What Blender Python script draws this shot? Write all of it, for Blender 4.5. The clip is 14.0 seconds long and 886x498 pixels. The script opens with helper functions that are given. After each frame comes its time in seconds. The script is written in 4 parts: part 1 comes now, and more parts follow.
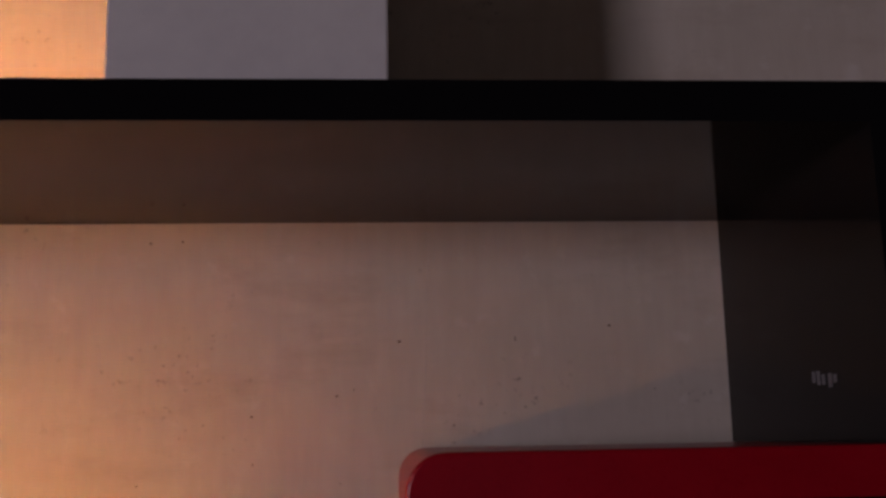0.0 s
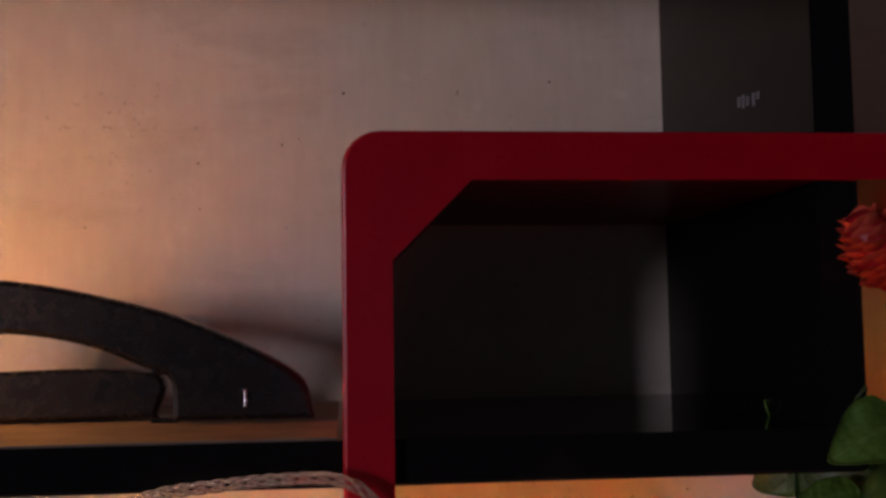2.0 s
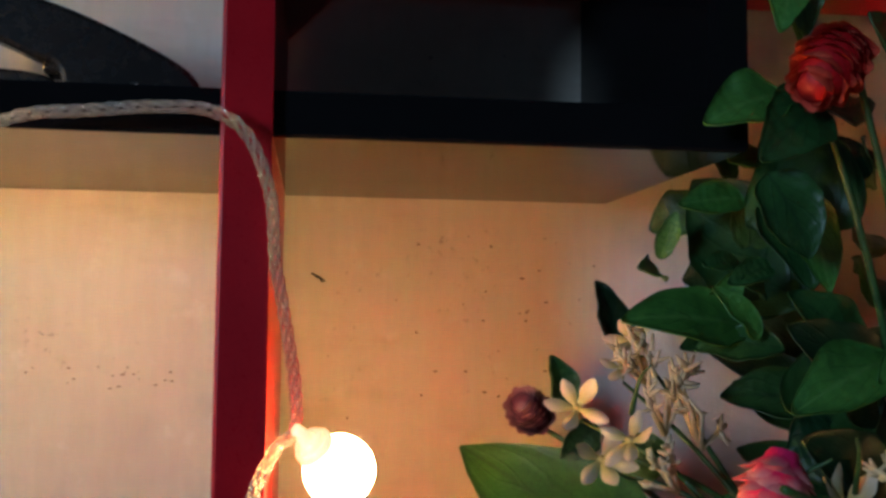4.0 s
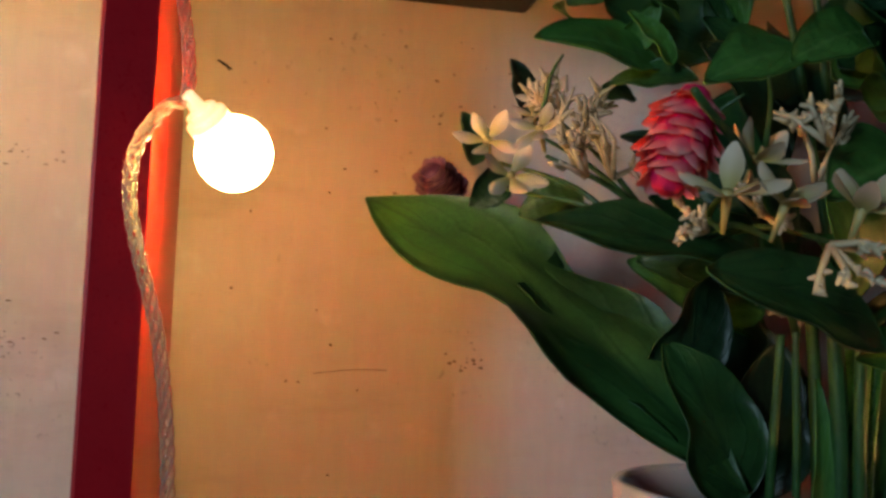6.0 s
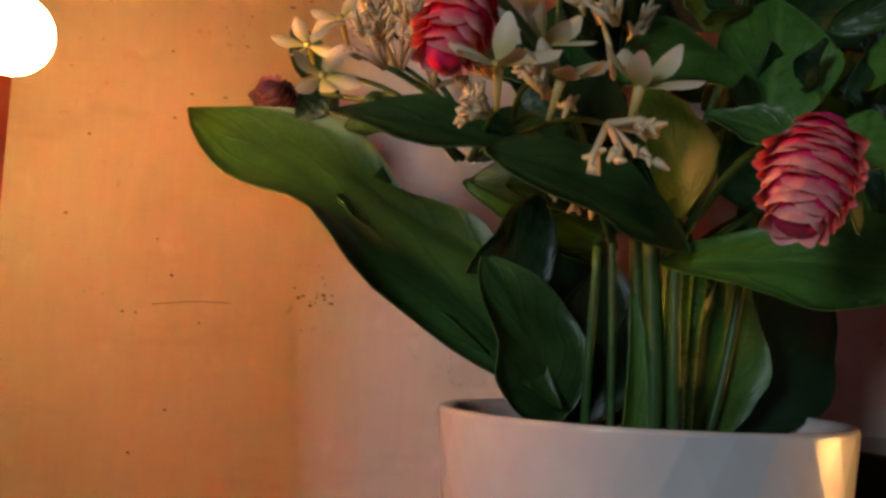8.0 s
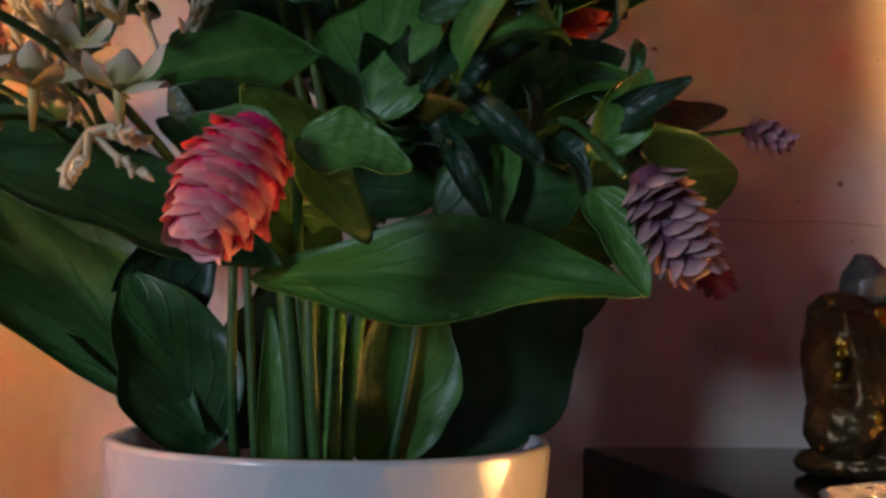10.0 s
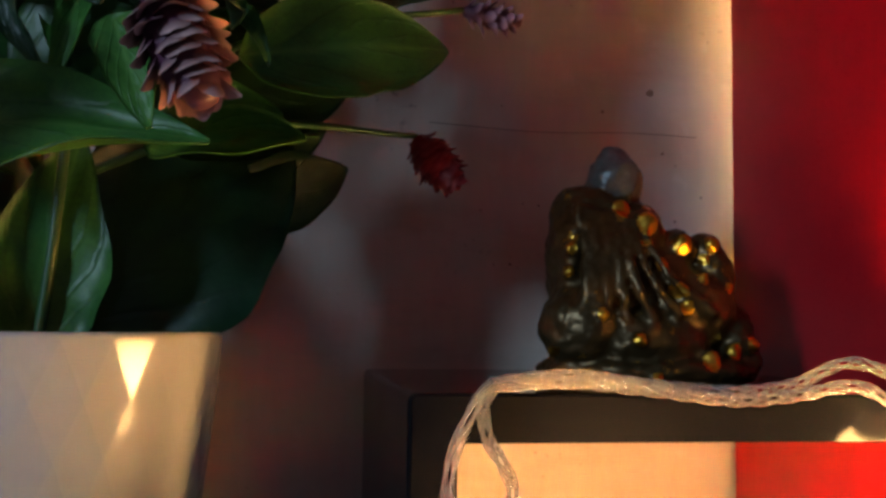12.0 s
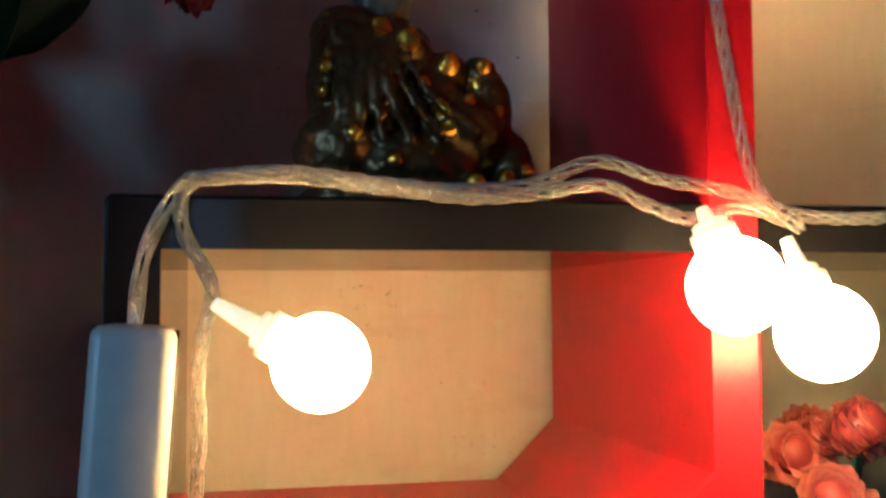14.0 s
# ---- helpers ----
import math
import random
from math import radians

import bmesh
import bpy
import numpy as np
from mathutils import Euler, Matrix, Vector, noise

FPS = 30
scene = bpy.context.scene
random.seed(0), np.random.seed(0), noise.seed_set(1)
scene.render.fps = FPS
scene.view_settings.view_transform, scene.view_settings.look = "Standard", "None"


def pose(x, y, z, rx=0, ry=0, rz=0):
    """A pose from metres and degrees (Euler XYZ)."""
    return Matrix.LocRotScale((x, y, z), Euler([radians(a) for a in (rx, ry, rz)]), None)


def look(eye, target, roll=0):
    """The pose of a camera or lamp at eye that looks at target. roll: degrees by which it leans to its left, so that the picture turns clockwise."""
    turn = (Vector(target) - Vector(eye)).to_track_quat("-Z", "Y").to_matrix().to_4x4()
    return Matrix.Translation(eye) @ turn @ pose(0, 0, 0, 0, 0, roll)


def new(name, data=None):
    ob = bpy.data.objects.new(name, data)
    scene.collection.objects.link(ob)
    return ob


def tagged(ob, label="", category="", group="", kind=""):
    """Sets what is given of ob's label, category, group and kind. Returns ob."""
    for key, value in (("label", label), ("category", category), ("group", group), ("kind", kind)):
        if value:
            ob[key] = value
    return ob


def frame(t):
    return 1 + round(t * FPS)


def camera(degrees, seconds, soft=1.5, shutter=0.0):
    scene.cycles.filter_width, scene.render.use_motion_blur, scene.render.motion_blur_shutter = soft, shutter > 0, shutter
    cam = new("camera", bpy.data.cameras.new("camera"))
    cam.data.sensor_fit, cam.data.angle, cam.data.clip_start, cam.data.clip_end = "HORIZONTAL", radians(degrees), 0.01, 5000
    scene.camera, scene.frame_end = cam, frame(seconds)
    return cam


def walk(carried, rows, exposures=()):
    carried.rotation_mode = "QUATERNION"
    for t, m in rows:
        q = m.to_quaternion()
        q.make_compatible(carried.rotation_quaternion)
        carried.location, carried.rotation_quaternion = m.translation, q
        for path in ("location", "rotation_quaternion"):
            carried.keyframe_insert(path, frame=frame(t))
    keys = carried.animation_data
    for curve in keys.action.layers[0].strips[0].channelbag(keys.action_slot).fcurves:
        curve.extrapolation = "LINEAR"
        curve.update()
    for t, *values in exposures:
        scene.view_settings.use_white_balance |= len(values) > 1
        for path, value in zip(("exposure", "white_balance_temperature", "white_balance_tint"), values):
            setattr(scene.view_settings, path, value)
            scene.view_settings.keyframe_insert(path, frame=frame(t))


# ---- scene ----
cam = camera(48.0, 14.0, soft=3.0)
# seconds, place in metres, yaw, pitch and roll in degrees
PATH = [
    (0, -0.0045, -0.3405, 1.5033, -3.50, 10.70, -1.05),
    (0.5, -0.0060, -0.3445, 1.4918, -3.95, 8.80, -1.05),
    (1, -0.0066, -0.3475, 1.4790, -4.78, 7.62, -1.12),
    (1.5, -0.0045, -0.3465, 1.4685, -5.40, 5.50, -1.00),
    (2, 0.0005, -0.3430, 1.4558, -5.70, 4.20, -0.85),
    (2.5, 0.0056, -0.3420, 1.4395, -6.10, 3.35, -0.80),
    (3, 0.0108, -0.3425, 1.4218, -6.35, 3.20, -0.50),
    (3.2, 0.0135, -0.3425, 1.4158, -6.42, 2.75, -0.10),
    (5.3, 0.0297, -0.3295, 1.3192, -9.26, 5.83, 1.19),
    (5.5, 0.0312, -0.3276, 1.3152, -9.60, 5.45, 1.29),
    (6, 0.0290, -0.3255, 1.3043, -11.90, 5.22, 1.85),
    (6.5, 0.0367, -0.3235, 1.2957, -12.25, 4.42, 2.33),
    (7, 0.0398, -0.3226, 1.2905, -14.16, 3.95, 2.18),
    (7.2, 0.0414, -0.3217, 1.2883, -15.19, 4.06, 2.38),
    (9.3, 0.1324, -0.3254, 1.2838, -11.23, 6.98, 2.45),
    (9.5, 0.1417, -0.3262, 1.2860, -10.76, 6.52, 2.13),
    (10, 0.1617, -0.3280, 1.2923, -10.42, 5.17, 1.31),
    (10.5, 0.1852, -0.3289, 1.2938, -9.80, 4.33, 0.63),
    (11, 0.2037, -0.3269, 1.2899, -9.83, 4.04, 0.73),
    (11.5, 0.2274, -0.3254, 1.2775, -9.19, 5.07, 0.14),
    (12, 0.2454, -0.3237, 1.2711, -9.11, 4.39, 0.72),
    (12.5, 0.2594, -0.3197, 1.2624, -10.05, 4.02, 0.13),
    (13, 0.2719, -0.3170, 1.2558, -10.80, 3.37, 0.64),
    (13.5, 0.2836, -0.3125, 1.2446, -11.89, 3.37, 0.09),
    (14, 0.2965, -0.3114, 1.2349, -11.86, 3.26, -0.36),
]


def stand(x, y, z, yaw, pitch, roll):
    return pose(x, y, z, 90 + pitch, 0, yaw) @ pose(0, 0, 0, 0, 0, roll)


EXPOSURES = [(0.0, -0.32, 12000, 54), (1.5, -0.10, 12500, 56), (2.5, 0.15, 9500, 33), (3.2, 0.40, 7100, 14), (5.5, 0.48, 6900, -2), (7.0, 0.44, 11500, 8),
             (9.5, 0.92, 8400, 17), (11.5, 0.94, 8000, 9), (14.0, 0.27, 5600, -12)]
walk(cam, [(row[0], stand(*row[1:])) for row in PATH], EXPOSURES)

# ---- light: dusk sky through one window, and the string lights ----
world = bpy.data.worlds.new("dusk")
scene.world = world
world.use_nodes = True
sky = world.node_tree.nodes.new("ShaderNodeTexSky")
sky.sky_type, sky.sun_disc = "NISHITA", False
sky.sun_elevation, sky.sun_rotation = radians(3), radians(250)
world.node_tree.links.new(sky.outputs[0], world.node_tree.nodes["Background"].inputs[0])
world.node_tree.nodes["Background"].inputs[1].default_value = 0.08

BULB_STRENGTH = 85.0
BULB_COLOUR = (1.0, 0.56, 0.22)
WINDOW_WATTS = 22.5
BACK_WATTS = 0.42
WINDOW_COLOUR = (0.40, 0.63, 1.0)
BACK_COLOUR = (0.20, 0.50, 1.0)


# ---- materials ----
def mat(name):
    m = bpy.data.materials.new(name)
    m.use_nodes = True
    return m, m.node_tree.nodes, m.node_tree.links, m.node_tree.nodes["Principled BSDF"]


def tex(nodes, links, kind, scale, detail=4.0, rough=0.55, coords=None):
    t = nodes.new("ShaderNodeTexNoise" if kind == "noise" else "ShaderNodeTexVoronoi")
    t.inputs["Scale"].default_value = scale
    if kind == "noise":
        t.inputs["Detail"].default_value, t.inputs["Roughness"].default_value = detail, rough
    if coords is None:
        coords = nodes.new("ShaderNodeTexCoord").outputs["Object"]
    links.new(coords, t.inputs["Vector"])
    return t


def ramp(nodes, links, source, stops):
    r = nodes.new("ShaderNodeValToRGB")
    el = r.color_ramp.elements
    while len(el) < len(stops):
        el.new(0.5)
    for e, (at, c) in zip(el, stops):
        e.position, e.color = at, (*c, 1) if len(c) == 3 else c
    links.new(source, r.inputs[0])
    return r


def mixed(nodes, links, fac, a, b, mode="MIX"):
    m = nodes.new("ShaderNodeMix")
    m.data_type, m.blend_type = "RGBA", mode
    for value, slot in ((fac, 0), (a, 6), (b, 7)):
        if isinstance(value, (int, float)):
            m.inputs[slot].default_value = value
        elif isinstance(value, tuple):
            m.inputs[slot].default_value = (*value, 1)
        else:
            links.new(value, m.inputs[slot])
    return m.outputs[2]


def bumped(nodes, links, bsdf, height, strength, distance):
    b = nodes.new("ShaderNodeBump")
    b.inputs["Strength"].default_value, b.inputs["Distance"].default_value = strength, distance
    links.new(height, b.inputs["Height"])
    links.new(b.outputs[0], bsdf.inputs["Normal"])


def grained(name, colour, other, scale, rough=(0.3, 0.5), bump=0.2, depth=0.0005, metal=0.0, fine=8.0):
    """A surface whose colour wanders between two tones at a large and a small scale."""
    m, n, l, b = mat(name)
    big, small = tex(n, l, "noise", scale, 3), tex(n, l, "noise", scale * fine, 6, 0.65)
    both = mixed(n, l, 0.45, big.outputs[0], small.outputs[0])
    r = ramp(n, l, both, [(0.35, colour), (0.65, other)])
    l.new(r.outputs[0], b.inputs["Base Color"])
    q = ramp(n, l, small.outputs[0], [(0.3, (rough[0],) * 3), (0.7, (rough[1],) * 3)])
    l.new(q.outputs[0], b.inputs["Roughness"])
    b.inputs["Metallic"].default_value = metal
    bumped(n, l, b, small.outputs[0], bump, depth)
    return m


def plaster():
    """Old cream distemper: blotches, vertical brush drag, dark mould specks and pits."""
    m, n, l, b = mat("cream_plaster")
    co = n.new("ShaderNodeTexCoord").outputs["Object"]
    stretch = n.new("ShaderNodeMapping")
    stretch.inputs["Scale"].default_value = (1, 1, 0.16)
    l.new(co, stretch.inputs[0])
    blotch = tex(n, l, "noise", 9, 5, 0.6, co)
    drag = tex(n, l, "noise", 240, 4, 0.6, stretch.outputs[0])
    grit = tex(n, l, "noise", 520, 5, 0.7, co)
    base = ramp(n, l, blotch.outputs[0], [(0.3, (0.66, 0.57, 0.47)), (0.7, (0.77, 0.69, 0.60))]).outputs[0]
    streak = ramp(n, l, drag.outputs[0], [(0.3, (0.88, 0.86, 0.84)), (0.75, (1, 1, 1))]).outputs[0]
    base = mixed(n, l, 0.55, base, streak, "MULTIPLY")
    where = tex(n, l, "noise", 22, 3, 0.6, co)
    dots = tex(n, l, "noise", 330, 3, 0.6, co)
    gate = mixed(n, l, 1.0, ramp(n, l, where.outputs[0], [(0.55, (0, 0, 0)), (0.68, (1, 1, 1))]).outputs[0],
                 ramp(n, l, dots.outputs[0], [(0.60, (0, 0, 0)), (0.70, (0.7, 0.7, 0.7))]).outputs[0], "MULTIPLY")
    base = mixed(n, l, gate, base, (0.17, 0.12, 0.09))
    flat = n.new("ShaderNodeMapping")
    flat.inputs["Scale"].default_value = (0.45, 1, 1.5)
    l.new(co, flat.inputs[0])
    smear = tex(n, l, "noise", 34, 6, 0.68, flat.outputs[0])
    grime = ramp(n, l, smear.outputs[0], [(0.54, (0, 0, 0)), (0.74, (0.32, 0.32, 0.32))]).outputs[0]
    base = mixed(n, l, grime, base, (0.40, 0.29, 0.21))
    flake = tex(n, l, "noise", 75, 4, 0.6, co)
    base = mixed(n, l, ramp(n, l, flake.outputs[0], [(0.60, (0, 0, 0)), (0.72, (0.45, 0.45, 0.45))]).outputs[0], base, (0.82, 0.76, 0.69))
    l.new(base, b.inputs["Base Color"])
    b.inputs["Roughness"].default_value = 0.72
    height = mixed(n, l, 0.45, mixed(n, l, 0.5, grit.outputs[0], drag.outputs[0]), flake.outputs[0])
    bumped(n, l, b, height, 0.45, 0.0009)
    return m


def leaf_cloth(name, dark, light, vein):
    """Printed artificial-leaf cloth: blotched green, a paler midrib along the leaf's middle."""
    m, n, l, b = mat(name)
    uv = n.new("ShaderNodeUVMap").outputs[0]
    sep = n.new("ShaderNodeSeparateXYZ")
    l.new(uv, sep.inputs[0])
    big, small = tex(n, l, "noise", 45, 4), tex(n, l, "noise", 900, 4, 0.7)
    tone = ramp(n, l, mixed(n, l, 0.35, big.outputs[0], small.outputs[0]), [(0.36, dark), (0.62, light)]).outputs[0]
    info = n.new("ShaderNodeObjectInfo").outputs["Random"]
    shade = ramp(n, l, info, [(0.0, (0.7, 0.75, 0.7)), (1.0, (1.15, 1.1, 1.0))]).outputs[0]
    tone = mixed(n, l, 1.0, tone, shade, "MULTIPLY")
    mid = ramp(n, l, sep.outputs[1], [(0.44, (0, 0, 0)), (0.49, (1, 1, 1)), (0.51, (1, 1, 1)), (0.56, (0, 0, 0))])
    tone = mixed(n, l, mixed(n, l, 1.0, mid.outputs[0], (0.5, 0.5, 0.5), "MULTIPLY"), tone, vein)
    off, lean, band = n.new("ShaderNodeMath"), n.new("ShaderNodeMath"), n.new("ShaderNodeMath")
    off.operation, lean.operation, band.operation = "SUBTRACT", "MULTIPLY_ADD", "FRACT"
    l.new(sep.outputs[1], off.inputs[0])
    off.inputs[1].default_value = 0.5
    side = n.new("ShaderNodeMath")
    side.operation = "ABSOLUTE"
    l.new(off.outputs[0], side.inputs[0])
    l.new(side.outputs[0], lean.inputs[0])
    lean.inputs[1].default_value = -5.0
    count = n.new("ShaderNodeMath")
    count.operation = "MULTIPLY"
    l.new(sep.outputs[0], count.inputs[0])
    count.inputs[1].default_value = 4.2
    l.new(count.outputs[0], lean.inputs[2])
    drift = n.new("ShaderNodeMath")
    drift.operation = "MULTIPLY_ADD"
    l.new(big.outputs[0], drift.inputs[0])
    drift.inputs[1].default_value = 1.6
    l.new(lean.outputs[0], drift.inputs[2])
    l.new(drift.outputs[0], band.inputs[0])
    rib = ramp(n, l, band.outputs[0], [(0.0, (0.62, 0.62, 0.62)), (0.14, (1, 1, 1)), (0.88, (1, 1, 1)), (1.0, (0.62, 0.62, 0.62))]).outputs[0]
    tone = mixed(n, l, 0.38, tone, rib, "MULTIPLY")
    l.new(tone, b.inputs["Base Color"])
    wave = n.new("ShaderNodeTexWave")
    wave.inputs["Scale"].default_value, wave.inputs["Distortion"].default_value = 2.2, 6.0
    l.new(uv, wave.inputs["Vector"])
    b.inputs["Roughness"].default_value = 0.44
    b.inputs["Specular IOR Level"].default_value = 0.45
    crease = tex(n, l, "noise", 210, 3, 0.55)
    relief = mixed(n, l, 0.5, mixed(n, l, 0.35, wave.outputs[1], small.outputs[0]), crease.outputs[0])
    relief = mixed(n, l, 0.45, relief, rib)
    bumped(n, l, b, relief, 0.5, 0.0010)
    return m


def petal_cloth(name, tip, root, speckle=0.3):
    """Petal plastic that fades from its root to its tip."""
    m, n, l, b = mat(name)
    uv = n.new("ShaderNodeUVMap").outputs[0]
    sep = n.new("ShaderNodeSeparateXYZ")
    l.new(uv, sep.inputs[0])
    spots = tex(n, l, "noise", 260, 4, 0.6)
    along = mixed(n, l, speckle, sep.outputs[0], spots.outputs[0])
    l.new(ramp(n, l, along, [(0.34, root), (0.76, tip)]).outputs[0], b.inputs["Base Color"])
    b.inputs["Roughness"].default_value = 0.5
    bumped(n, l, b, spots.outputs[0], 0.25, 0.0005)
    return m


def glow(name, colour, strength):
    m, n, l, b = mat(name)
    b.inputs["Base Color"].default_value = (1, 0.95, 0.88, 1)
    b.inputs["Emission Color"].default_value = (*colour, 1)
    b.inputs["Emission Strength"].default_value = strength
    b.inputs["Roughness"].default_value = 0.3
    return m


WALL = plaster()
RED = grained("red_laminate", (0.42, 0.004, 0.012), (0.52, 0.007, 0.016), 60, (0.26, 0.36), 0.2, 0.00015, fine=22)
RED.node_tree.nodes["Principled BSDF"].inputs["Specular IOR Level"].default_value = 0.22
BLACK = grained("black_laminate", (0.0055, 0.0055, 0.0065), (0.0075, 0.007, 0.008), 8, (0.07, 0.10), 0.05, 0.0001, fine=4)
BLACK.node_tree.nodes["Principled BSDF"].inputs["Specular IOR Level"].default_value = 0.13
ROOM = grained("room_paint", (0.24, 0.21, 0.18), (0.29, 0.26, 0.23), 3, (0.7, 0.8))
FLOORING = grained("dull_tile", (0.26, 0.23, 0.20), (0.32, 0.28, 0.25), 4, (0.3, 0.5))
BULB = glow("lit_bulb", BULB_COLOUR, BULB_STRENGTH)
# greens carry the bunch's shade: hand-placed dark leaves mostly behind, bright ones in front
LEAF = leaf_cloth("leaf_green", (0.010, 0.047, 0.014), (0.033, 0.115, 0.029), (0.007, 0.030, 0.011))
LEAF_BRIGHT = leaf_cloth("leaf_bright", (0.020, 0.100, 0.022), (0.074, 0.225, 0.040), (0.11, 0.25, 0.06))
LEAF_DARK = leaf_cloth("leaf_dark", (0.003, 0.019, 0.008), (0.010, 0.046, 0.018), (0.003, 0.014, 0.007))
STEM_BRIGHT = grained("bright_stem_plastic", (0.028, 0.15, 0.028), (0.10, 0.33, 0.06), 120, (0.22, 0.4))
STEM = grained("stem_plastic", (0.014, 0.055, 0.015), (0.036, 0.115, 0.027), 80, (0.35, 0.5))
PINK = petal_cloth("pink_petal", (0.86, 0.36, 0.32), (0.74, 0.010, 0.11), 0.5)
CRIMSON = petal_cloth("crimson_petal", (0.36, 0.04, 0.045), (0.22, 0.008, 0.02))
DUSTY = petal_cloth("dusty_red_petal", (0.52, 0.16, 0.13), (0.26, 0.03, 0.03), 0.5)
SCARLET = petal_cloth("scarlet_petal", (0.72, 0.09, 0.05), (0.45, 0.006, 0.012))
PURPLE = petal_cloth("purple_petal", (0.56, 0.32, 0.31), (0.10, 0.026, 0.055), 0.4)
MAUVE = petal_cloth("mauve_petal", (0.34, 0.16, 0.19), (0.09, 0.025, 0.05), 0.3)
WHITE = petal_cloth("white_petal", (0.66, 0.50, 0.35), (0.46, 0.38, 0.14), 0.15)
TWIG = grained("cream_twig", (0.55, 0.42, 0.24), (0.70, 0.58, 0.40), 200, (0.5, 0.6))
CERAMIC = grained("white_ceramic", (0.54, 0.53, 0.54), (0.60, 0.59, 0.60), 12, (0.14, 0.18), 0.04, 0.0001)
CERAMIC.node_tree.nodes["Principled BSDF"].inputs["Specular IOR Level"].default_value = 0.5
SOIL = grained("pot_filler", (0.10, 0.06, 0.035), (0.17, 0.10, 0.06), 150, (0.8, 0.9), 0.8, 0.002)
GREY_PLASTIC = grained("grey_plastic", (0.38, 0.36, 0.37), (0.46, 0.44, 0.44), 30, (0.35, 0.5), 0.2, 0.0002)
CARD = grained("white_card", (0.68, 0.66, 0.64), (0.76, 0.74, 0.71), 20, (0.6, 0.7))
GLASSES = grained("black_plastic", (0.004, 0.004, 0.005), (0.006, 0.006, 0.007), 40, (0.25, 0.29), 0.05, 0.0001)
STEEL = grained("hinge_steel", (0.6, 0.6, 0.6), (0.7, 0.7, 0.7), 100, (0.2, 0.3), metal=1.0)


def clear_plastic():
    m, n, l, b = mat("clear_wire")
    b.inputs["Base Color"].default_value = (0.86, 0.81, 0.74, 1)
    b.inputs["Roughness"].default_value = 0.09
    b.inputs["Transmission Weight"].default_value = 0.86
    return m


def plain(name, colour, rough, metal=0.0):
    m, n, l, b = mat(name)
    spots = tex(n, l, "noise", 600, 4, 0.6)
    tone = ramp(n, l, spots.outputs[0], [(0.3, tuple(0.6 * c for c in colour)), (0.65, colour)]).outputs[0]
    l.new(tone, b.inputs["Base Color"])
    b.inputs["Roughness"].default_value, b.inputs["Metallic"].default_value = rough, metal
    bumped(n, l, b, spots.outputs[0], 0.3, 0.0004)
    return m


def bronze():
    """Dark antiqued resin with bulb glints put into its colour as gold spots."""
    m, n, l, b = mat("antique_bronze")
    glint, fine = tex(n, l, "noise", 190, 4, 0.6), tex(n, l, "noise", 700, 4, 0.6)
    fac = ramp(n, l, glint.outputs[0], [(0.62, (0, 0, 0)), (0.74, (1, 1, 1))]).outputs[0]
    l.new(mixed(n, l, fac, (0.085, 0.050, 0.020), (0.70, 0.34, 0.05)), b.inputs["Base Color"])
    l.new(mixed(n, l, fac, (0.7, 0.7, 0.7), (1.0, 1.0, 1.0)), b.inputs["Metallic"])
    l.new(mixed(n, l, fac, (0.36, 0.36, 0.36), (0.25, 0.25, 0.25)), b.inputs["Roughness"])
    bumped(n, l, b, mixed(n, l, 0.25, glint.outputs[0], fine.outputs[0]), 0.35, 0.0009)
    return m


# weak emission stands in for bulb light caught in collar and neck
GLOW_NECK = glow("glow_collar", (1.0, 0.70, 0.38), 0.8)
WIRE, BRONZE = clear_plastic(), bronze()


# ---- building helpers ----
def part(name, bm, material, parent=None, label="", smooth=True):
    """Links a bmesh as one mesh object under a thing or a part."""
    me = bpy.data.meshes.new(name)
    bm.to_mesh(me)
    bm.free()
    me.materials.append(material)
    if smooth:
        for p in me.polygons:
            p.use_smooth = True
    ob = new(name, me)
    if parent is not None:
        ob.parent = parent
        ob.matrix_parent_inverse = parent.matrix_world.inverted()
    return tagged(ob, label) if label else ob


def thing(name, at, label, category, group="", kind=""):
    ob = new(name)
    ob.location = at
    ob.empty_display_size = 0.01
    bpy.context.view_layer.update()
    return tagged(ob, label, category, group, kind)


def box(lo, hi, bevel=0.0, segments=2):
    bm = bmesh.new()
    bmesh.ops.create_cube(bm, size=1)
    for v in bm.verts:
        v.co = Vector([lo[i] + (v.co[i] + 0.5) * (hi[i] - lo[i]) for i in range(3)])
    if bevel:
        bmesh.ops.bevel(bm, geom=bm.edges[:], offset=bevel, segments=segments, affect="EDGES", profile=0.5)
    return bm


def prism(outline, y0, y1, bevel=0.0, mitred=False):
    """An outline in x and z, drawn out from y0 to y1."""
    bm = bmesh.new()
    front = [bm.verts.new((x, y0, z)) for x, z in outline]
    back = [bm.verts.new((x, y1, z)) for x, z in outline]
    bm.faces.new(front)
    bm.faces.new(back[::-1])
    for i in range(len(outline)):
        j = (i + 1) % len(outline)
        bm.faces.new((front[j], front[i], back[i], back[j]))
    bmesh.ops.recalc_face_normals(bm, faces=bm.faces[:])
    if bevel:
        open_ends = {(outline[0], outline[1]), (outline[-2], outline[-1])}
        open_ends.add((outline[0], outline[-1]))
        seams = {frozenset((round(x, 6), round(z, 6)) for x, z in pair) for pair in open_ends} if mitred else set()
        edges = [e for e in bm.edges if all(abs(v.co.y - y0) < 1e-6 for v in e.verts)
                 and frozenset((round(v.co.x, 6), round(v.co.z, 6)) for v in e.verts) not in seams]
        bmesh.ops.bevel(bm, geom=edges, offset=bevel, segments=2, affect="EDGES", profile=0.5)
    return bm


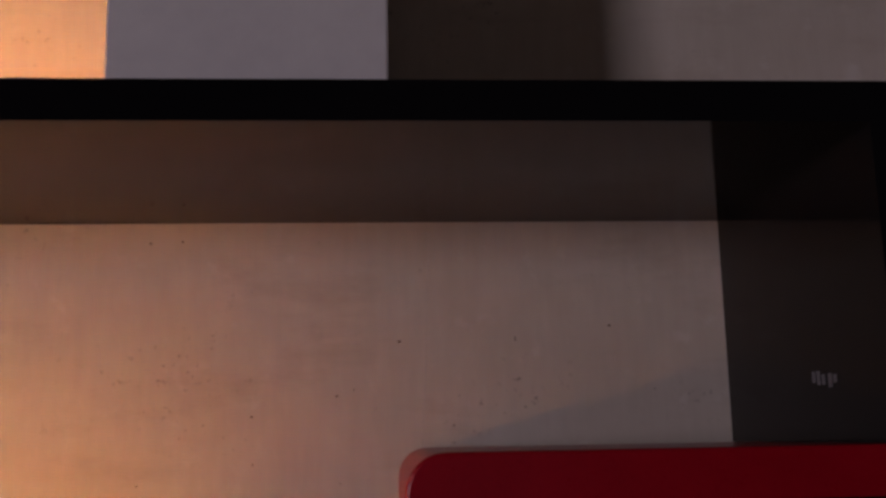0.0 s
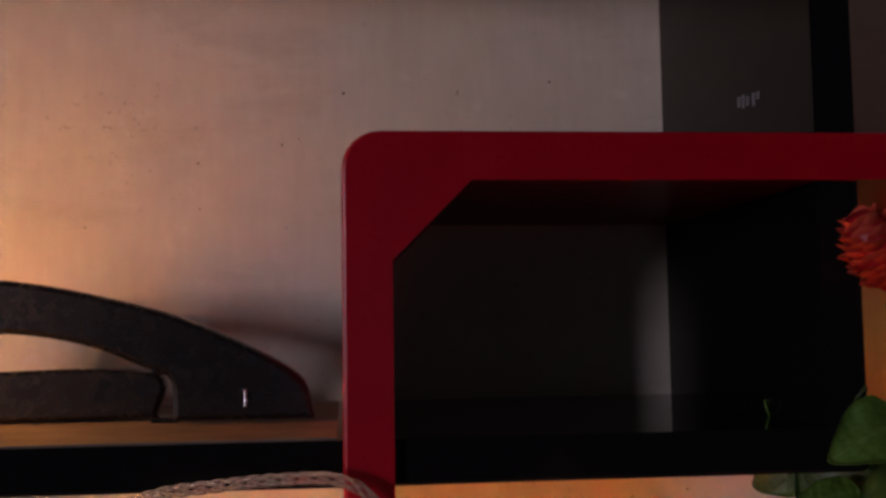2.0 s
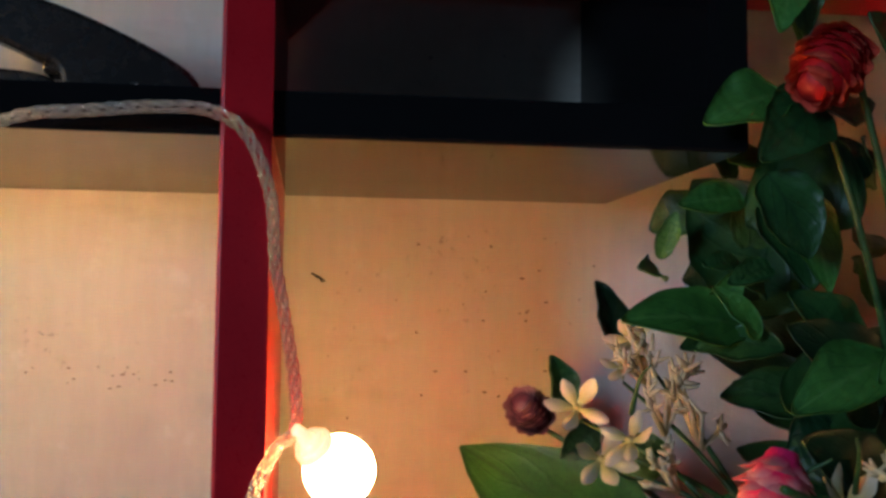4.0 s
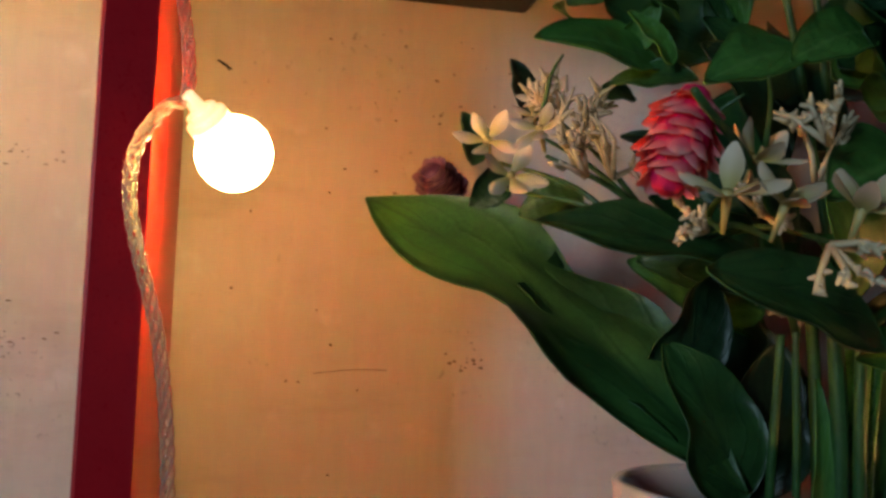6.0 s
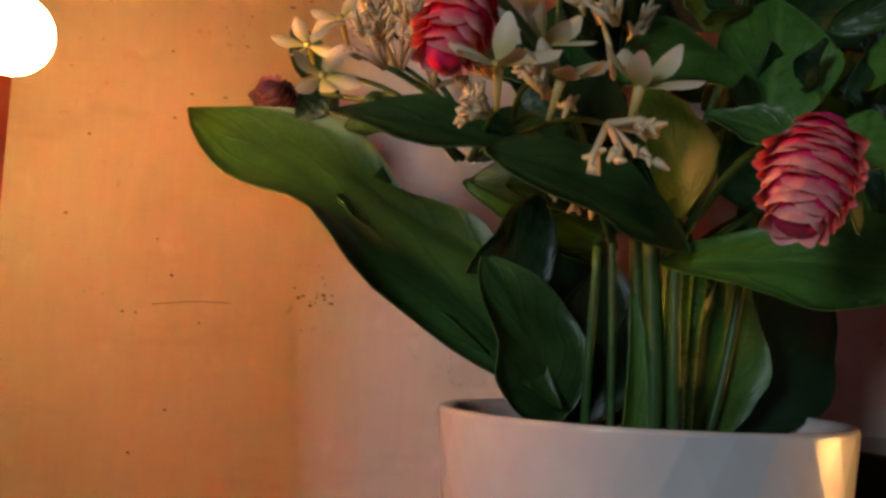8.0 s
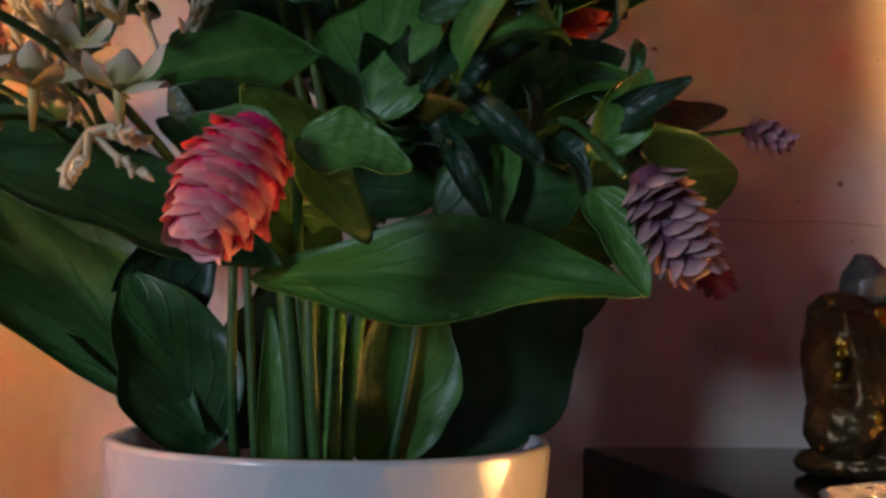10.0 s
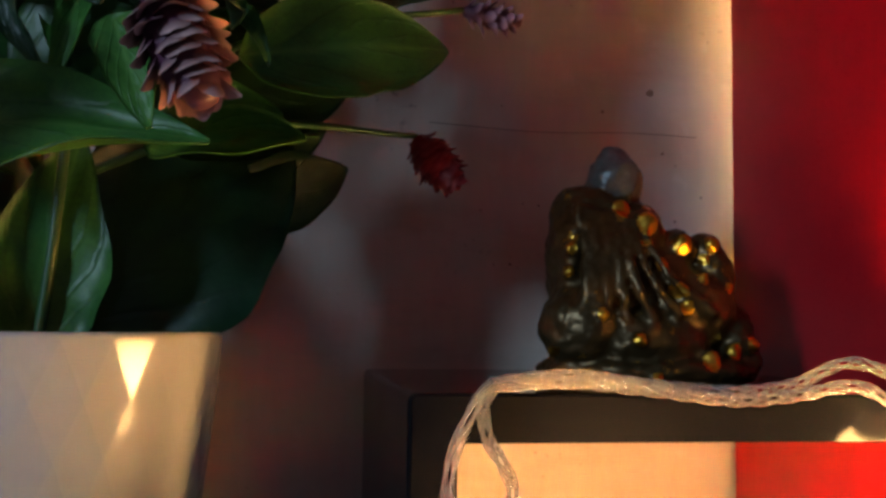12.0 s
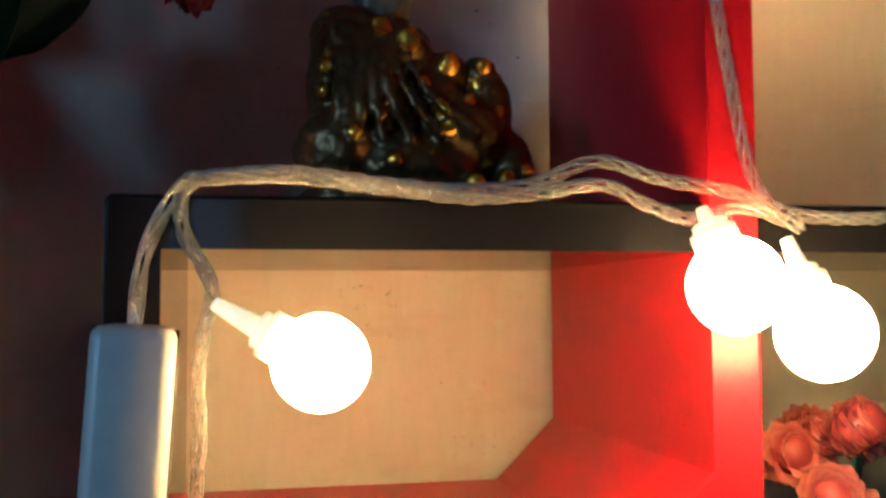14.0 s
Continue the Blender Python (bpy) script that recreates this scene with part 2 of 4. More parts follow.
def smooth_path(points, steps=10):
    """A soft curve through the points."""
    pts = [Vector(p) for p in points]
    pts = [2 * pts[0] - pts[1], *pts, 2 * pts[-1] - pts[-2]]
    out = []
    for i in range(1, len(pts) - 2):
        a, b, c, d = pts[i - 1:i + 3]
        for k in range(steps):
            t = k / steps
            out.append(0.5 * (2 * b + (c - a) * t + (2 * a - 5 * b + 4 * c - d) * t * t + (3 * b - a - 3 * c + d) * t ** 3))
    out.append(pts[-2])
    return out


def frames_along(line):
    """A point, a side and an up for each point of a line, turning as little as they can."""
    side, rows = None, []
    for i, p in enumerate(line):
        way = (line[min(i + 1, len(line) - 1)] - line[max(i - 1, 0)]).normalized()
        if side is None:
            side = way.cross(Vector((0.13, 0.97, 0.21))).normalized()
        side = (side - way * side.dot(way)).normalized()
        rows.append((p, side, way.cross(side)))
    return rows


def tube(bm, line, radius, sides=6):
    """A tube along a line; radius: a number, or one for each end."""
    r0, r1 = radius if isinstance(radius, tuple) else (radius, radius)
    rings = []
    for i, (p, a, b) in enumerate(frames_along(line)):
        r = r0 + (r1 - r0) * i / max(1, len(line) - 1)
        rings.append([bm.verts.new(p + (a * math.cos(q) + b * math.sin(q)) * r) for q in (math.tau * k / sides for k in range(sides))])
    for u, v in zip(rings, rings[1:]):
        for k in range(sides):
            bm.faces.new((u[k], u[(k + 1) % sides], v[(k + 1) % sides], v[k]))
    bm.faces.new(rings[0][::-1])
    bm.faces.new(rings[-1])


def twisted(points, strands=3, lay=0.0012, radius=0.00075, pitch=0.011, steps=14):
    """Thin clear wires laid round each other along a soft curve, one bmesh each."""
    line = smooth_path(points, steps)
    rows, run, turns, out = frames_along(line), 0.0, [], []
    for i, p in enumerate(line):
        run += (p - line[i - 1]).length if i else 0
        turns.append(math.tau * run / pitch)
    for s in range(strands):
        bm = bmesh.new()
        tube(bm, [p + (a * math.cos(q + math.tau * s / strands) + b * math.sin(q + math.tau * s / strands)) * lay
                  for (p, a, b), q in zip(rows, turns)], radius, 6)
        out.append(bm)
    return out


# ---- the room, plain and dark, closed all round ----
def structure(name, bm, material, label):
    return tagged(part(name, bm, material, None, smooth=False), label, name.split("_")[0], kind="structure")


def with_opening(pieces, corners):
    """A wall of slabs round an opening; corners turns two spans into two corners."""
    whole = bmesh.new()
    for u, v in pieces:
        slab = box(*corners(u, v))
        me = bpy.data.meshes.new("slab")
        slab.to_mesh(me)
        slab.free()
        whole.from_mesh(me)
        bpy.data.meshes.remove(me)
    return whole


structure("wall_north", box((-1.6, 0.0, 0.0), (2.2, 0.12, 2.6)), WALL, "old cream distempered plaster wall with mould specks")
WIN2 = (0.10, 0.30, 1.28, 1.58)  # x from, x to, z from, z to, in the wall behind the camera
structure("wall_south", with_opening([((-1.6, WIN2[0]), (0, 2.6)), ((WIN2[1], 2.2), (0, 2.6)), (WIN2[:2], (0, WIN2[2])), (WIN2[:2], (WIN2[3], 2.6))],
                                     lambda u, v: ((u[0], -3.12, v[0]), (u[1], -3.0, v[1]))), ROOM, "plain dull painted wall with a small window opening")
structure("wall_east", box((2.2, -3.12, 0.0), (2.32, 0.12, 2.6)), ROOM, "plain dull painted wall of the dim room")
structure("floor", box((-1.72, -3.12, -0.1), (2.32, 0.12, 0.0)), FLOORING, "dull brown tiled floor of the dim room")
structure("ceiling", box((-1.72, -3.12, 2.6), (2.32, 0.12, 2.7)), ROOM, "plain painted ceiling of the dim room")
WIN = (-2.12, -1.72, 1.40, 1.86)  # y from, y to, z from, z to
structure("wall_west", with_opening([((-3.12, WIN[0]), (0, 2.6)), ((WIN[1], 0.12), (0, 2.6)), (WIN[:2], (0, WIN[2])), (WIN[:2], (WIN[3], 2.6))],
                                    lambda u, v: ((-1.72, u[0], v[0]), (-1.6, u[1], v[1]))), ROOM, "plain dull painted wall with a small window opening")


def window_light(at, target, width, height, watts, colour):
    lamp = bpy.data.lights.new("window_light", "AREA")
    lamp.shape, lamp.size, lamp.size_y, lamp.energy, lamp.color = "RECTANGLE", width, height, watts, colour
    new("window_light", lamp).matrix_world = look(at, target)


window_light((-1.62, (WIN[0] + WIN[1]) / 2, (WIN[2] + WIN[3]) / 2), (0.1, 0.0, 1.35), WIN[1] - WIN[0], WIN[3] - WIN[2], WINDOW_WATTS, WINDOW_COLOUR)
window_light(((WIN2[0] + WIN2[1]) / 2, -3.01, (WIN2[2] + WIN2[3]) / 2), (0.2, 0.0, 1.35), WIN2[1] - WIN2[0], WIN2[3] - WIN2[2], BACK_WATTS, BACK_COLOUR)

# ---- the three interlocking wall shelves ----
D = 0.115


def rounded(x0, z0, x1, z1, r, n=5):
    out = []
    for cx, cz, a in ((x1 - r, z1 - r, 0), (x0 + r, z1 - r, 90), (x0 + r, z0 + r, 180), (x1 - r, z0 + r, 270)):
        out += [(cx + r * math.cos(radians(a + 90 * k / n)), cz + r * math.sin(radians(a + 90 * k / n))) for k in range(n + 1)]
    return out


def shelf(name, x0, z0, x1, z1, t, r, material, label, gusset=0.0, front=-D, back=0.0):
    """A rectangular frame of four boards, mitred at the corners, with corner blocks inside if gusset is given."""
    ob = thing(name, (x0, 0, z0), label, "wall shelf", "interlocking wall shelves")
    e = 0.0009

    def corner(cx, cz, a):
        return [(cx + r * math.cos(radians(a + 45 * k / 3)), cz + r * math.sin(radians(a + 45 * k / 3))) for k in range(4)]

    xi0, zi0, xi1, zi1 = x0 + t, z0 + t, x1 - t, z1 - t
    top = [(xi1, zi1)] + corner(x1 - r, z1 - r, 45) + corner(x0 + r, z1 - r, 90) + [(xi0, zi1)]
    left = [(xi0, zi1)] + corner(x0 + r, z1 - r, 135) + corner(x0 + r, z0 + r, 180) + [(xi0, zi0)]
    bottom = [(xi0, zi0)] + corner(x0 + r, z0 + r, 225) + corner(x1 - r, z0 + r, 270) + [(xi1, zi0)]
    right = [(xi1, zi0)] + corner(x1 - r, z0 + r, 315) + corner(x1 - r, z1 - r, 0) + [(xi1, zi1)]
    for board, outline in (("top_board", top), ("side_board", left), ("bottom_board", bottom), ("side_board", right)):
        part(board, prism(outline, front, back, e, True), material, ob, smooth=False)
    if gusset:
        g = gusset
        for cx, cz, sx, sz in ((xi0, zi1, 1, -1), (xi1, zi1, -1, -1), (xi0, zi0, 1, 1), (xi1, zi0, -1, 1)):
            part("corner_block", prism([(cx, cz), (cx + sx * g, cz), (cx, cz + sz * g)], front, back, 0.0), material, ob, smooth=False)
    return ob


RX0, RX1, RZ0, RZ1, RT = 0.0, 0.4066, 1.1695, 1.5, 0.0115
shelf("wall_shelf", RX0, RZ0, RX1, RZ1, RT, 0.009, RED, "large matt red laminate rectangular wall shelf with corner blocks", 0.0185, front=-D - 0.002, back=-0.009)
AX0, AX1, AZ0, AZ1, BT = -0.26, 0.1252, 1.4187, 1.588, 0.0107
shelf("wall_shelf", AX0, AZ0, AX1, AZ1, BT, 0.002, BLACK, "small black laminate wall shelf crossing the red one's upper corner", front=-D + 0.0012)
BX0, BX1, BZ0, BZ1 = 0.272, 0.589, 1.087, 1.2568
shelf("wall_shelf", BX0, BZ0, BX1, BZ1, BT, 0.002, BLACK, "small black laminate wall shelf crossing the red one's lower corner", front=-D + 0.0012)


# ---- string lights ----
lights = thing("string_lights", (0.28, -0.122, 1.2), "warm white fairy lights on clear twisted wire draped over the shelves", "string lights")


def bulb(at, joint, radius=0.0088):
    """A lit globe with its collar and neck, which get a glow of their own, that hangs from the cable at joint."""
    at, joint = Vector(at), Vector(joint)
    way = (joint - at).normalized()
    bm = bmesh.new()
    bmesh.ops.create_uvsphere(bm, u_segments=28, v_segments=18, radius=radius)
    bmesh.ops.translate(bm, verts=bm.verts[:], vec=at)
    globe = part("bulb", bm, BULB, lights, "glowing warm white globe")
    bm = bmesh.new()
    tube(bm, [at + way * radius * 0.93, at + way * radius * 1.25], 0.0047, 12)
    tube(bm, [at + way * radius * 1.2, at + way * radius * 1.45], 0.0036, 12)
    part("collar", bm, GLOW_NECK, globe)
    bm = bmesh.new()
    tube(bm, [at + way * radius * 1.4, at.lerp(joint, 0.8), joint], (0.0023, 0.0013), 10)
    part("neck", bm, GLOW_NECK, globe)


bulb((-0.0694, -0.100, 1.3904), (-0.0612, -0.116, 1.4120))
bulb((0.0280, -0.108, 1.3430), (0.0178, -0.116, 1.3535), 0.0083)
bulb((0.3118, -0.131, 1.2248), (0.2930, -0.124, 1.2355), 0.0089)
bulb((0.3914, -0.135, 1.2384), (0.3880, -0.128, 1.2540), 0.0095)
bulb((0.4094, -0.136, 1.2291), (0.4065, -0.128, 1.2480), 0.0095)
# four unseen bulbs, added along the string to light the wall
bulb((-0.145, -0.080, 1.622), (-0.151, -0.092, 1.640))
bulb((-0.142, -0.092, 1.461), (-0.148, -0.108, 1.478))
bulb((0.462, -0.030, 1.410), (0.470, -0.036, 1.428))
bulb((0.490, -0.075, 1.402), (0.500, -0.060, 1.416))

CABLES = (
    [(-0.148, -0.108, 1.478), (-0.20, -0.122, 1.43), (-0.16, -0.124, 1.407), (-0.10, -0.122, 1.404), (-0.072, -0.118, 1.4085), (-0.0580, -0.118, 1.4125), (-0.0416, -0.123, 1.4195),
     (-0.0274, -0.123, 1.4214), (-0.0118, -0.124, 1.4226), (-0.0008, -0.124, 1.4220), (0.0066, -0.123, 1.4170), (0.0116, -0.122, 1.4046),
     (0.0130, -0.121, 1.3898), (0.0150, -0.118, 1.3786), (0.0176, -0.116, 1.3634), (0.0178, -0.115, 1.3530), (0.0140, -0.119, 1.3495),
     (0.0096, -0.124, 1.3409), (0.0084, -0.124, 1.3317), (0.0105, -0.124, 1.3204), (0.0150, -0.124, 1.3048), (0.0176, -0.124, 1.2894),
     (0.0190, -0.124, 1.2714), (0.0198, -0.124, 1.2539), (0.0225, -0.121, 1.2200), (0.030, -0.112, 1.1870), (0.060, -0.100, 1.1840)],
    [(0.2884, -0.119, 1.2592), (0.3055, -0.119, 1.2608), (0.3226, -0.120, 1.2590), (0.3402, -0.121, 1.2576), (0.3548, -0.121, 1.2590),
     (0.3687, -0.121, 1.2640), (0.3814, -0.122, 1.2606), (0.3972, -0.123, 1.2580), (0.4119, -0.123, 1.2535), (0.430, -0.122, 1.2530),
     (0.447, -0.121, 1.2545), (0.462, -0.122, 1.2440), (0.480, -0.12, 1.238), (0.52, -0.118, 1.244)],
    [(0.2884, -0.121, 1.2586), (0.3050, -0.122, 1.2596), (0.3240, -0.122, 1.2578), (0.3410, -0.123, 1.2560), (0.3548, -0.123, 1.2570),
     (0.3687, -0.123, 1.2590), (0.3780, -0.124, 1.2550), (0.3870, -0.126, 1.2520), (0.3990, -0.126, 1.2545), (0.4119, -0.125, 1.2505)],
    [(0.2890, -0.121, 1.2592), (0.2860, -0.122, 1.2565), (0.2837, -0.122, 1.2525), (0.2812, -0.122, 1.2470), (0.2796, -0.122, 1.2408), (0.2788, -0.123, 1.2300)],
    [(0.2890, -0.121, 1.2590), (0.2866, -0.122, 1.2545), (0.2876, -0.122, 1.2480), (0.2905, -0.123, 1.2430), (0.2926, -0.123, 1.2375),
     (0.2910, -0.123, 1.2300), (0.2900, -0.123, 1.2220), (0.2905, -0.123, 1.2120), (0.2898, -0.123, 1.2), (0.2903, -0.122, 1.185), (0.290, -0.121, 1.16)],
    [(0.3975, -0.119, 1.42), (0.3962, -0.119, 1.36), (0.3961, -0.119, 1.3187), (0.3967, -0.119, 1.3001), (0.4008, -0.119, 1.2757),
     (0.4032, -0.120, 1.2630), (0.4060, -0.122, 1.2560)],
    # the last two runs are unseen, added to carry the added bulbs
    [(0.48, -0.12, 1.238), (0.535, -0.10, 1.272), (0.57, -0.08, 1.330), (0.53, -0.05, 1.40), (0.470, -0.036, 1.428), (0.46, -0.03, 1.47)],
    [(-0.148, -0.108, 1.478), (-0.266, -0.121, 1.52), (-0.255, -0.121, 1.585), (-0.205, -0.112, 1.608), (-0.151, -0.092, 1.640), (-0.17, -0.08, 1.67)],
)
for n, run in enumerate(CABLES):
    strands = twisted(run, 4, 0.00108, 0.00044, (0.015, 0.021, 0.024, 0.05, 0.026, 0.019, 0.018, 0.018)[n])
    cable = part("cable", strands[0], WIRE, lights, "clear plastic twisted wire")
    for strand in strands[1:]:
        part("strand", strand, WIRE, cable)
bm = box((0.2728, -0.1365, 1.152), (0.2868, -0.1170, 1.2318), 0.0022, 3)
bmesh.ops.rotate(bm, verts=bm.verts[:], cent=(0.2788, -0.127, 1.2318), matrix=pose(0, 0, 0, 0, 3.5, 0).to_3x3())
case = part("battery_box", bm, GREY_PLASTIC, lights, "pale grey plastic battery box")
bm = box((0.2725, -0.1272, 1.1525), (0.2871, -0.1264, 1.2313), 0.0002)
bmesh.ops.rotate(bm, verts=bm.verts[:], cent=(0.2788, -0.127, 1.2318), matrix=pose(0, 0, 0, 0, 3.5, 0).to_3x3())
part("seam", bm, BLACK, case)

# ---- flower pot and bouquet ----
PX, PY, PZ0, PZ1, PR = 0.1800, -0.087, RZ0 + RT, 1.2690, 0.0518
pot = thing("flower_pot", (PX, PY, PZ0), "glossy white faceted flower pot standing in the red shelf", "flower pot")


def pot_body():
    """A faceted wall of alternating triangles, a rolled rim and an inner wall."""
    bm, sides, rings = bmesh.new(), 32, []
    levels = [(PZ0, 0.034, 0), (PZ0 + 0.004, 0.0355, 0), (PZ0 + 0.016, 0.0404, 0.5), (PZ0 + 0.028, 0.0439, 0), (PZ0 + 0.040, 0.0466, 0.5), (PZ0 + 0.052, 0.0486, 0),
              (PZ0 + 0.064, 0.0500, 0.5), (PZ0 + 0.075, 0.0510, 0), (PZ1 - 0.0014, 0.0519, 0.5)]
    for z, r, shift in levels:
        rings.append([bm.verts.new((PX + r * math.cos(math.tau * (k + shift + 0.12) / sides), PY + r * math.sin(math.tau * (k + shift + 0.12) / sides), z)) for k in range(sides)])
    for i, (u, v) in enumerate(zip(rings, rings[1:])):
        flip = levels[i][2] < levels[i + 1][2]
        same = levels[i][2] == levels[i + 1][2]
        for k in range(sides):
            n = (k + 1) % sides
            if same:
                bm.faces.new((u[k], u[n], v[n], v[k]))
            elif flip:
                bm.faces.new((u[k], u[n], v[k]))
                bm.faces.new((u[n], v[n], v[k]))
            else:
                bm.faces.new((u[k], v[n], v[k]))
                bm.faces.new((u[k], u[n], v[n]))
    bm.faces.new(rings[0][::-1])
    return bm


def lathe(profile, sides=64):
    bm, rings = bmesh.new(), []
    for r, z in profile:
        rings.append([bm.verts.new((PX + r * math.cos(math.tau * k / sides), PY + r * math.sin(math.tau * k / sides), z)) for k in range(sides)])
    for u, v in zip(rings, rings[1:]):
        for k in range(sides):
            bm.faces.new((u[k], u[(k + 1) % sides], v[(k + 1) % sides], v[k]))
    return bm


part("body", pot_body(), CERAMIC, pot, smooth=False)
part("rim", lathe([(PR - 0.0016, PZ1 - 0.0030), (PR - 0.0004, PZ1 - 0.0020), (PR, PZ1 - 0.001), (PR - 0.0006, PZ1), (PR - 0.0022, PZ1), (PR - 0.003, PZ1 - 0.002), (0.044, PZ1 - 0.03)]), CERAMIC, pot)
fill = lathe([(0.0465, PZ1 - 0.022), (0.03, PZ1 - 0.019), (0.001, PZ1 - 0.018)], 40)
part("filler", fill, SOIL, pot, "brown filler inside the pot")

bouquet = thing("artificial_bouquet", (PX, PY, PZ1 - 0.02), "artificial bouquet of pink, red, purple and white cloth flowers and leaves", "artificial flowers")


def leaf(base, tip, width, facing=(0, -1, 0.3), sag=0.0, fold=0.25, wave=0.0, material=None, shape=0.75, bend=(0, 0, 0)):
    """A pointed leaf from base to tip, facing a way, arched, folded along its middle and wavy at its edges."""
    base, tip = Vector(base), Vector(tip)
    long = (tip - base).length
    ahead = (tip - base).normalized()
    across = ahead.cross(Vector(facing)).normalized()
    up = across.cross(ahead)
    bm = bmesh.new()
    uv = bm.loops.layers.uv.new("UVMap")
    nu, nv, grids = 19, 9, []
    seed = Vector((base.x * 310, tip.z * 270, tip.x * 290))
    for low in (0, 1):
        grid = []
        for i in range(nu):
            u = i / (nu - 1)
            half = 0.5 * width * (math.sin(math.pi * u ** shape) ** 0.8 if 0 < u < 1 else 0.0) + 0.0005
            row = []
            for j in range(nv):
                v = 2 * j / (nv - 1) - 1
                ruffle = noise.noise(seed + Vector((3.2 * u, 1.5 * v, 0.0)))
                reach = half * (1 + 0.16 * noise.noise(seed + Vector((5.0 * u, 3.0 * (v > 0), 7.0))) * abs(v))
                ripple = wave * half * abs(v) * (math.sin(9 * u + 2.1 * v + long * 400) + 2.2 * ruffle)
                dent = 0.07 * half * noise.noise(seed + Vector((8.0 * u, 4.0 * v, 3.0)))
                lift = sag * 4 * u * (1 - u) + fold * (abs(v) ** 1.4) * half + ripple + dent
                p = base + ahead * (u * long) + across * (v * reach) + up * (lift - low * 0.0005) + Vector(bend) * u * u
                row.append(bm.verts.new(p))
            grid.append(row)
        grids.append(grid)
        for i in range(nu - 1):
            for j in range(nv - 1):
                quad = [(i, j), (i, j + 1), (i + 1, j + 1), (i + 1, j)]
                f = bm.faces.new([grid[a][b] for a, b in (quad if low else quad[::-1])])
                for loop, (a, b) in zip(f.loops, quad if low else quad[::-1]):
                    loop[uv].uv = (a / (nu - 1), b / (nv - 1))
    a, b = grids
    rim = [(i, 0) for i in range(nu)] + [(nu - 1, j) for j in range(1, nv)] + [(i, nv - 1) for i in range(nu - 2, -1, -1)] + [(0, j) for j in range(nv - 2, 0, -1)]
    for (i, j), (k, l) in zip(rim, rim[1:] + rim[:1]):
        bm.faces.new((a[i][j], a[k][l], b[k][l], b[i][j]))
    return part("leaf", bm, material or LEAF, bouquet)


def stem(points, r0=0.0014, r1=0.0010, material=None, parent=None):
    bm = bmesh.new()
    tube(bm, smooth_path(points, 6), (r0, r1), 7)
    return part("stem", bm, material or STEM, parent or bouquet)


def petal_mesh(bm, uv, base, ahead, out, length, width, cup, profile=(0.5, 0.9, 1.0, 0.9, 0.42)):
    """One spoon-shaped petal, added to bm."""
    across = ahead.cross(out).normalized()
    up = across.cross(ahead)
    grid, rows = [], len(profile)
    for i in range(rows):
        u = i / (rows - 1)
        half = 0.5 * width * profile[i]
        row = []
        for v in (-1, -0.5, 0, 0.5, 1):
            rim = u * length * (1 - 0.10 * v * v)
            row.append(bm.verts.new(base + ahead * rim + across * (v * half) - up * (cup * length * u * u) - up * v * v * half * 0.35))
        grid.append(row)
    for i in range(rows - 1):
        for j in range(4):
            quad = [(i, j), (i, j + 1), (i + 1, j + 1), (i + 1, j)]
            f = bm.faces.new([grid[p][q] for p, q in quad])
            for loop, (p, q) in zip(f.loops, quad):
                loop[uv].uv = (p / (rows - 1), q / 4)


def cone_flower(at, axis, length, width, material, label, seed=0, scales=64, flare=0.3):
    """A cone-shaped head of overlapping bracts laid in a spiral round a core; the axis points to its tip."""
    rnd = random.Random(seed)
    at, axis = Vector(at), Vector(axis).normalized()
    side = axis.cross(Vector((0.3, 0.8, 0.5))).normalized()
    other = axis.cross(side)
    bm = bmesh.new()
    uv = bm.loops.layers.uv.new("UVMap")
    root = at - axis * length * 0.5
    line = [root + axis * length * k / 6 for k in range(7)]
    rings = []
    for k, p in enumerate(line):
        r = 0.40 * width * math.sin(math.pi * (0.12 + 0.78 * k / 6)) ** 0.7
        rings.append([bm.verts.new(p + (side * math.cos(q) + other * math.sin(q)) * r) for q in (math.tau * m / 9 for m in range(9))])
    for u, v in zip(rings, rings[1:]):
        for k in range(9):
            bm.faces.new((u[k], u[(k + 1) % 9], v[(k + 1) % 9], v[k]))
    bm.faces.new(rings[-1])
    for k in range(scales):
        u = (k + 0.5) / scales
        q = k * 2.39996 + rnd.uniform(-0.2, 0.2)
        out = side * math.cos(q) + other * math.sin(q)
        r = 0.34 * width * math.sin(math.pi * (0.14 + 0.74 * u)) ** 0.7
        base = root + axis * (length * (0.02 + 0.80 * u)) + out * r
        ahead = (axis * (0.75 + 0.5 * u) + out * (flare + 0.75 * (1 - u) * 0.6 + rnd.uniform(-0.1, 0.15))).normalized()
        petal_mesh(bm, uv, base, ahead, out, length * rnd.uniform(0.22, 0.30), width * rnd.uniform(0.36, 0.48), rnd.uniform(-0.3, 0.1))
    return part("flower_head", bm, material, bouquet, label)


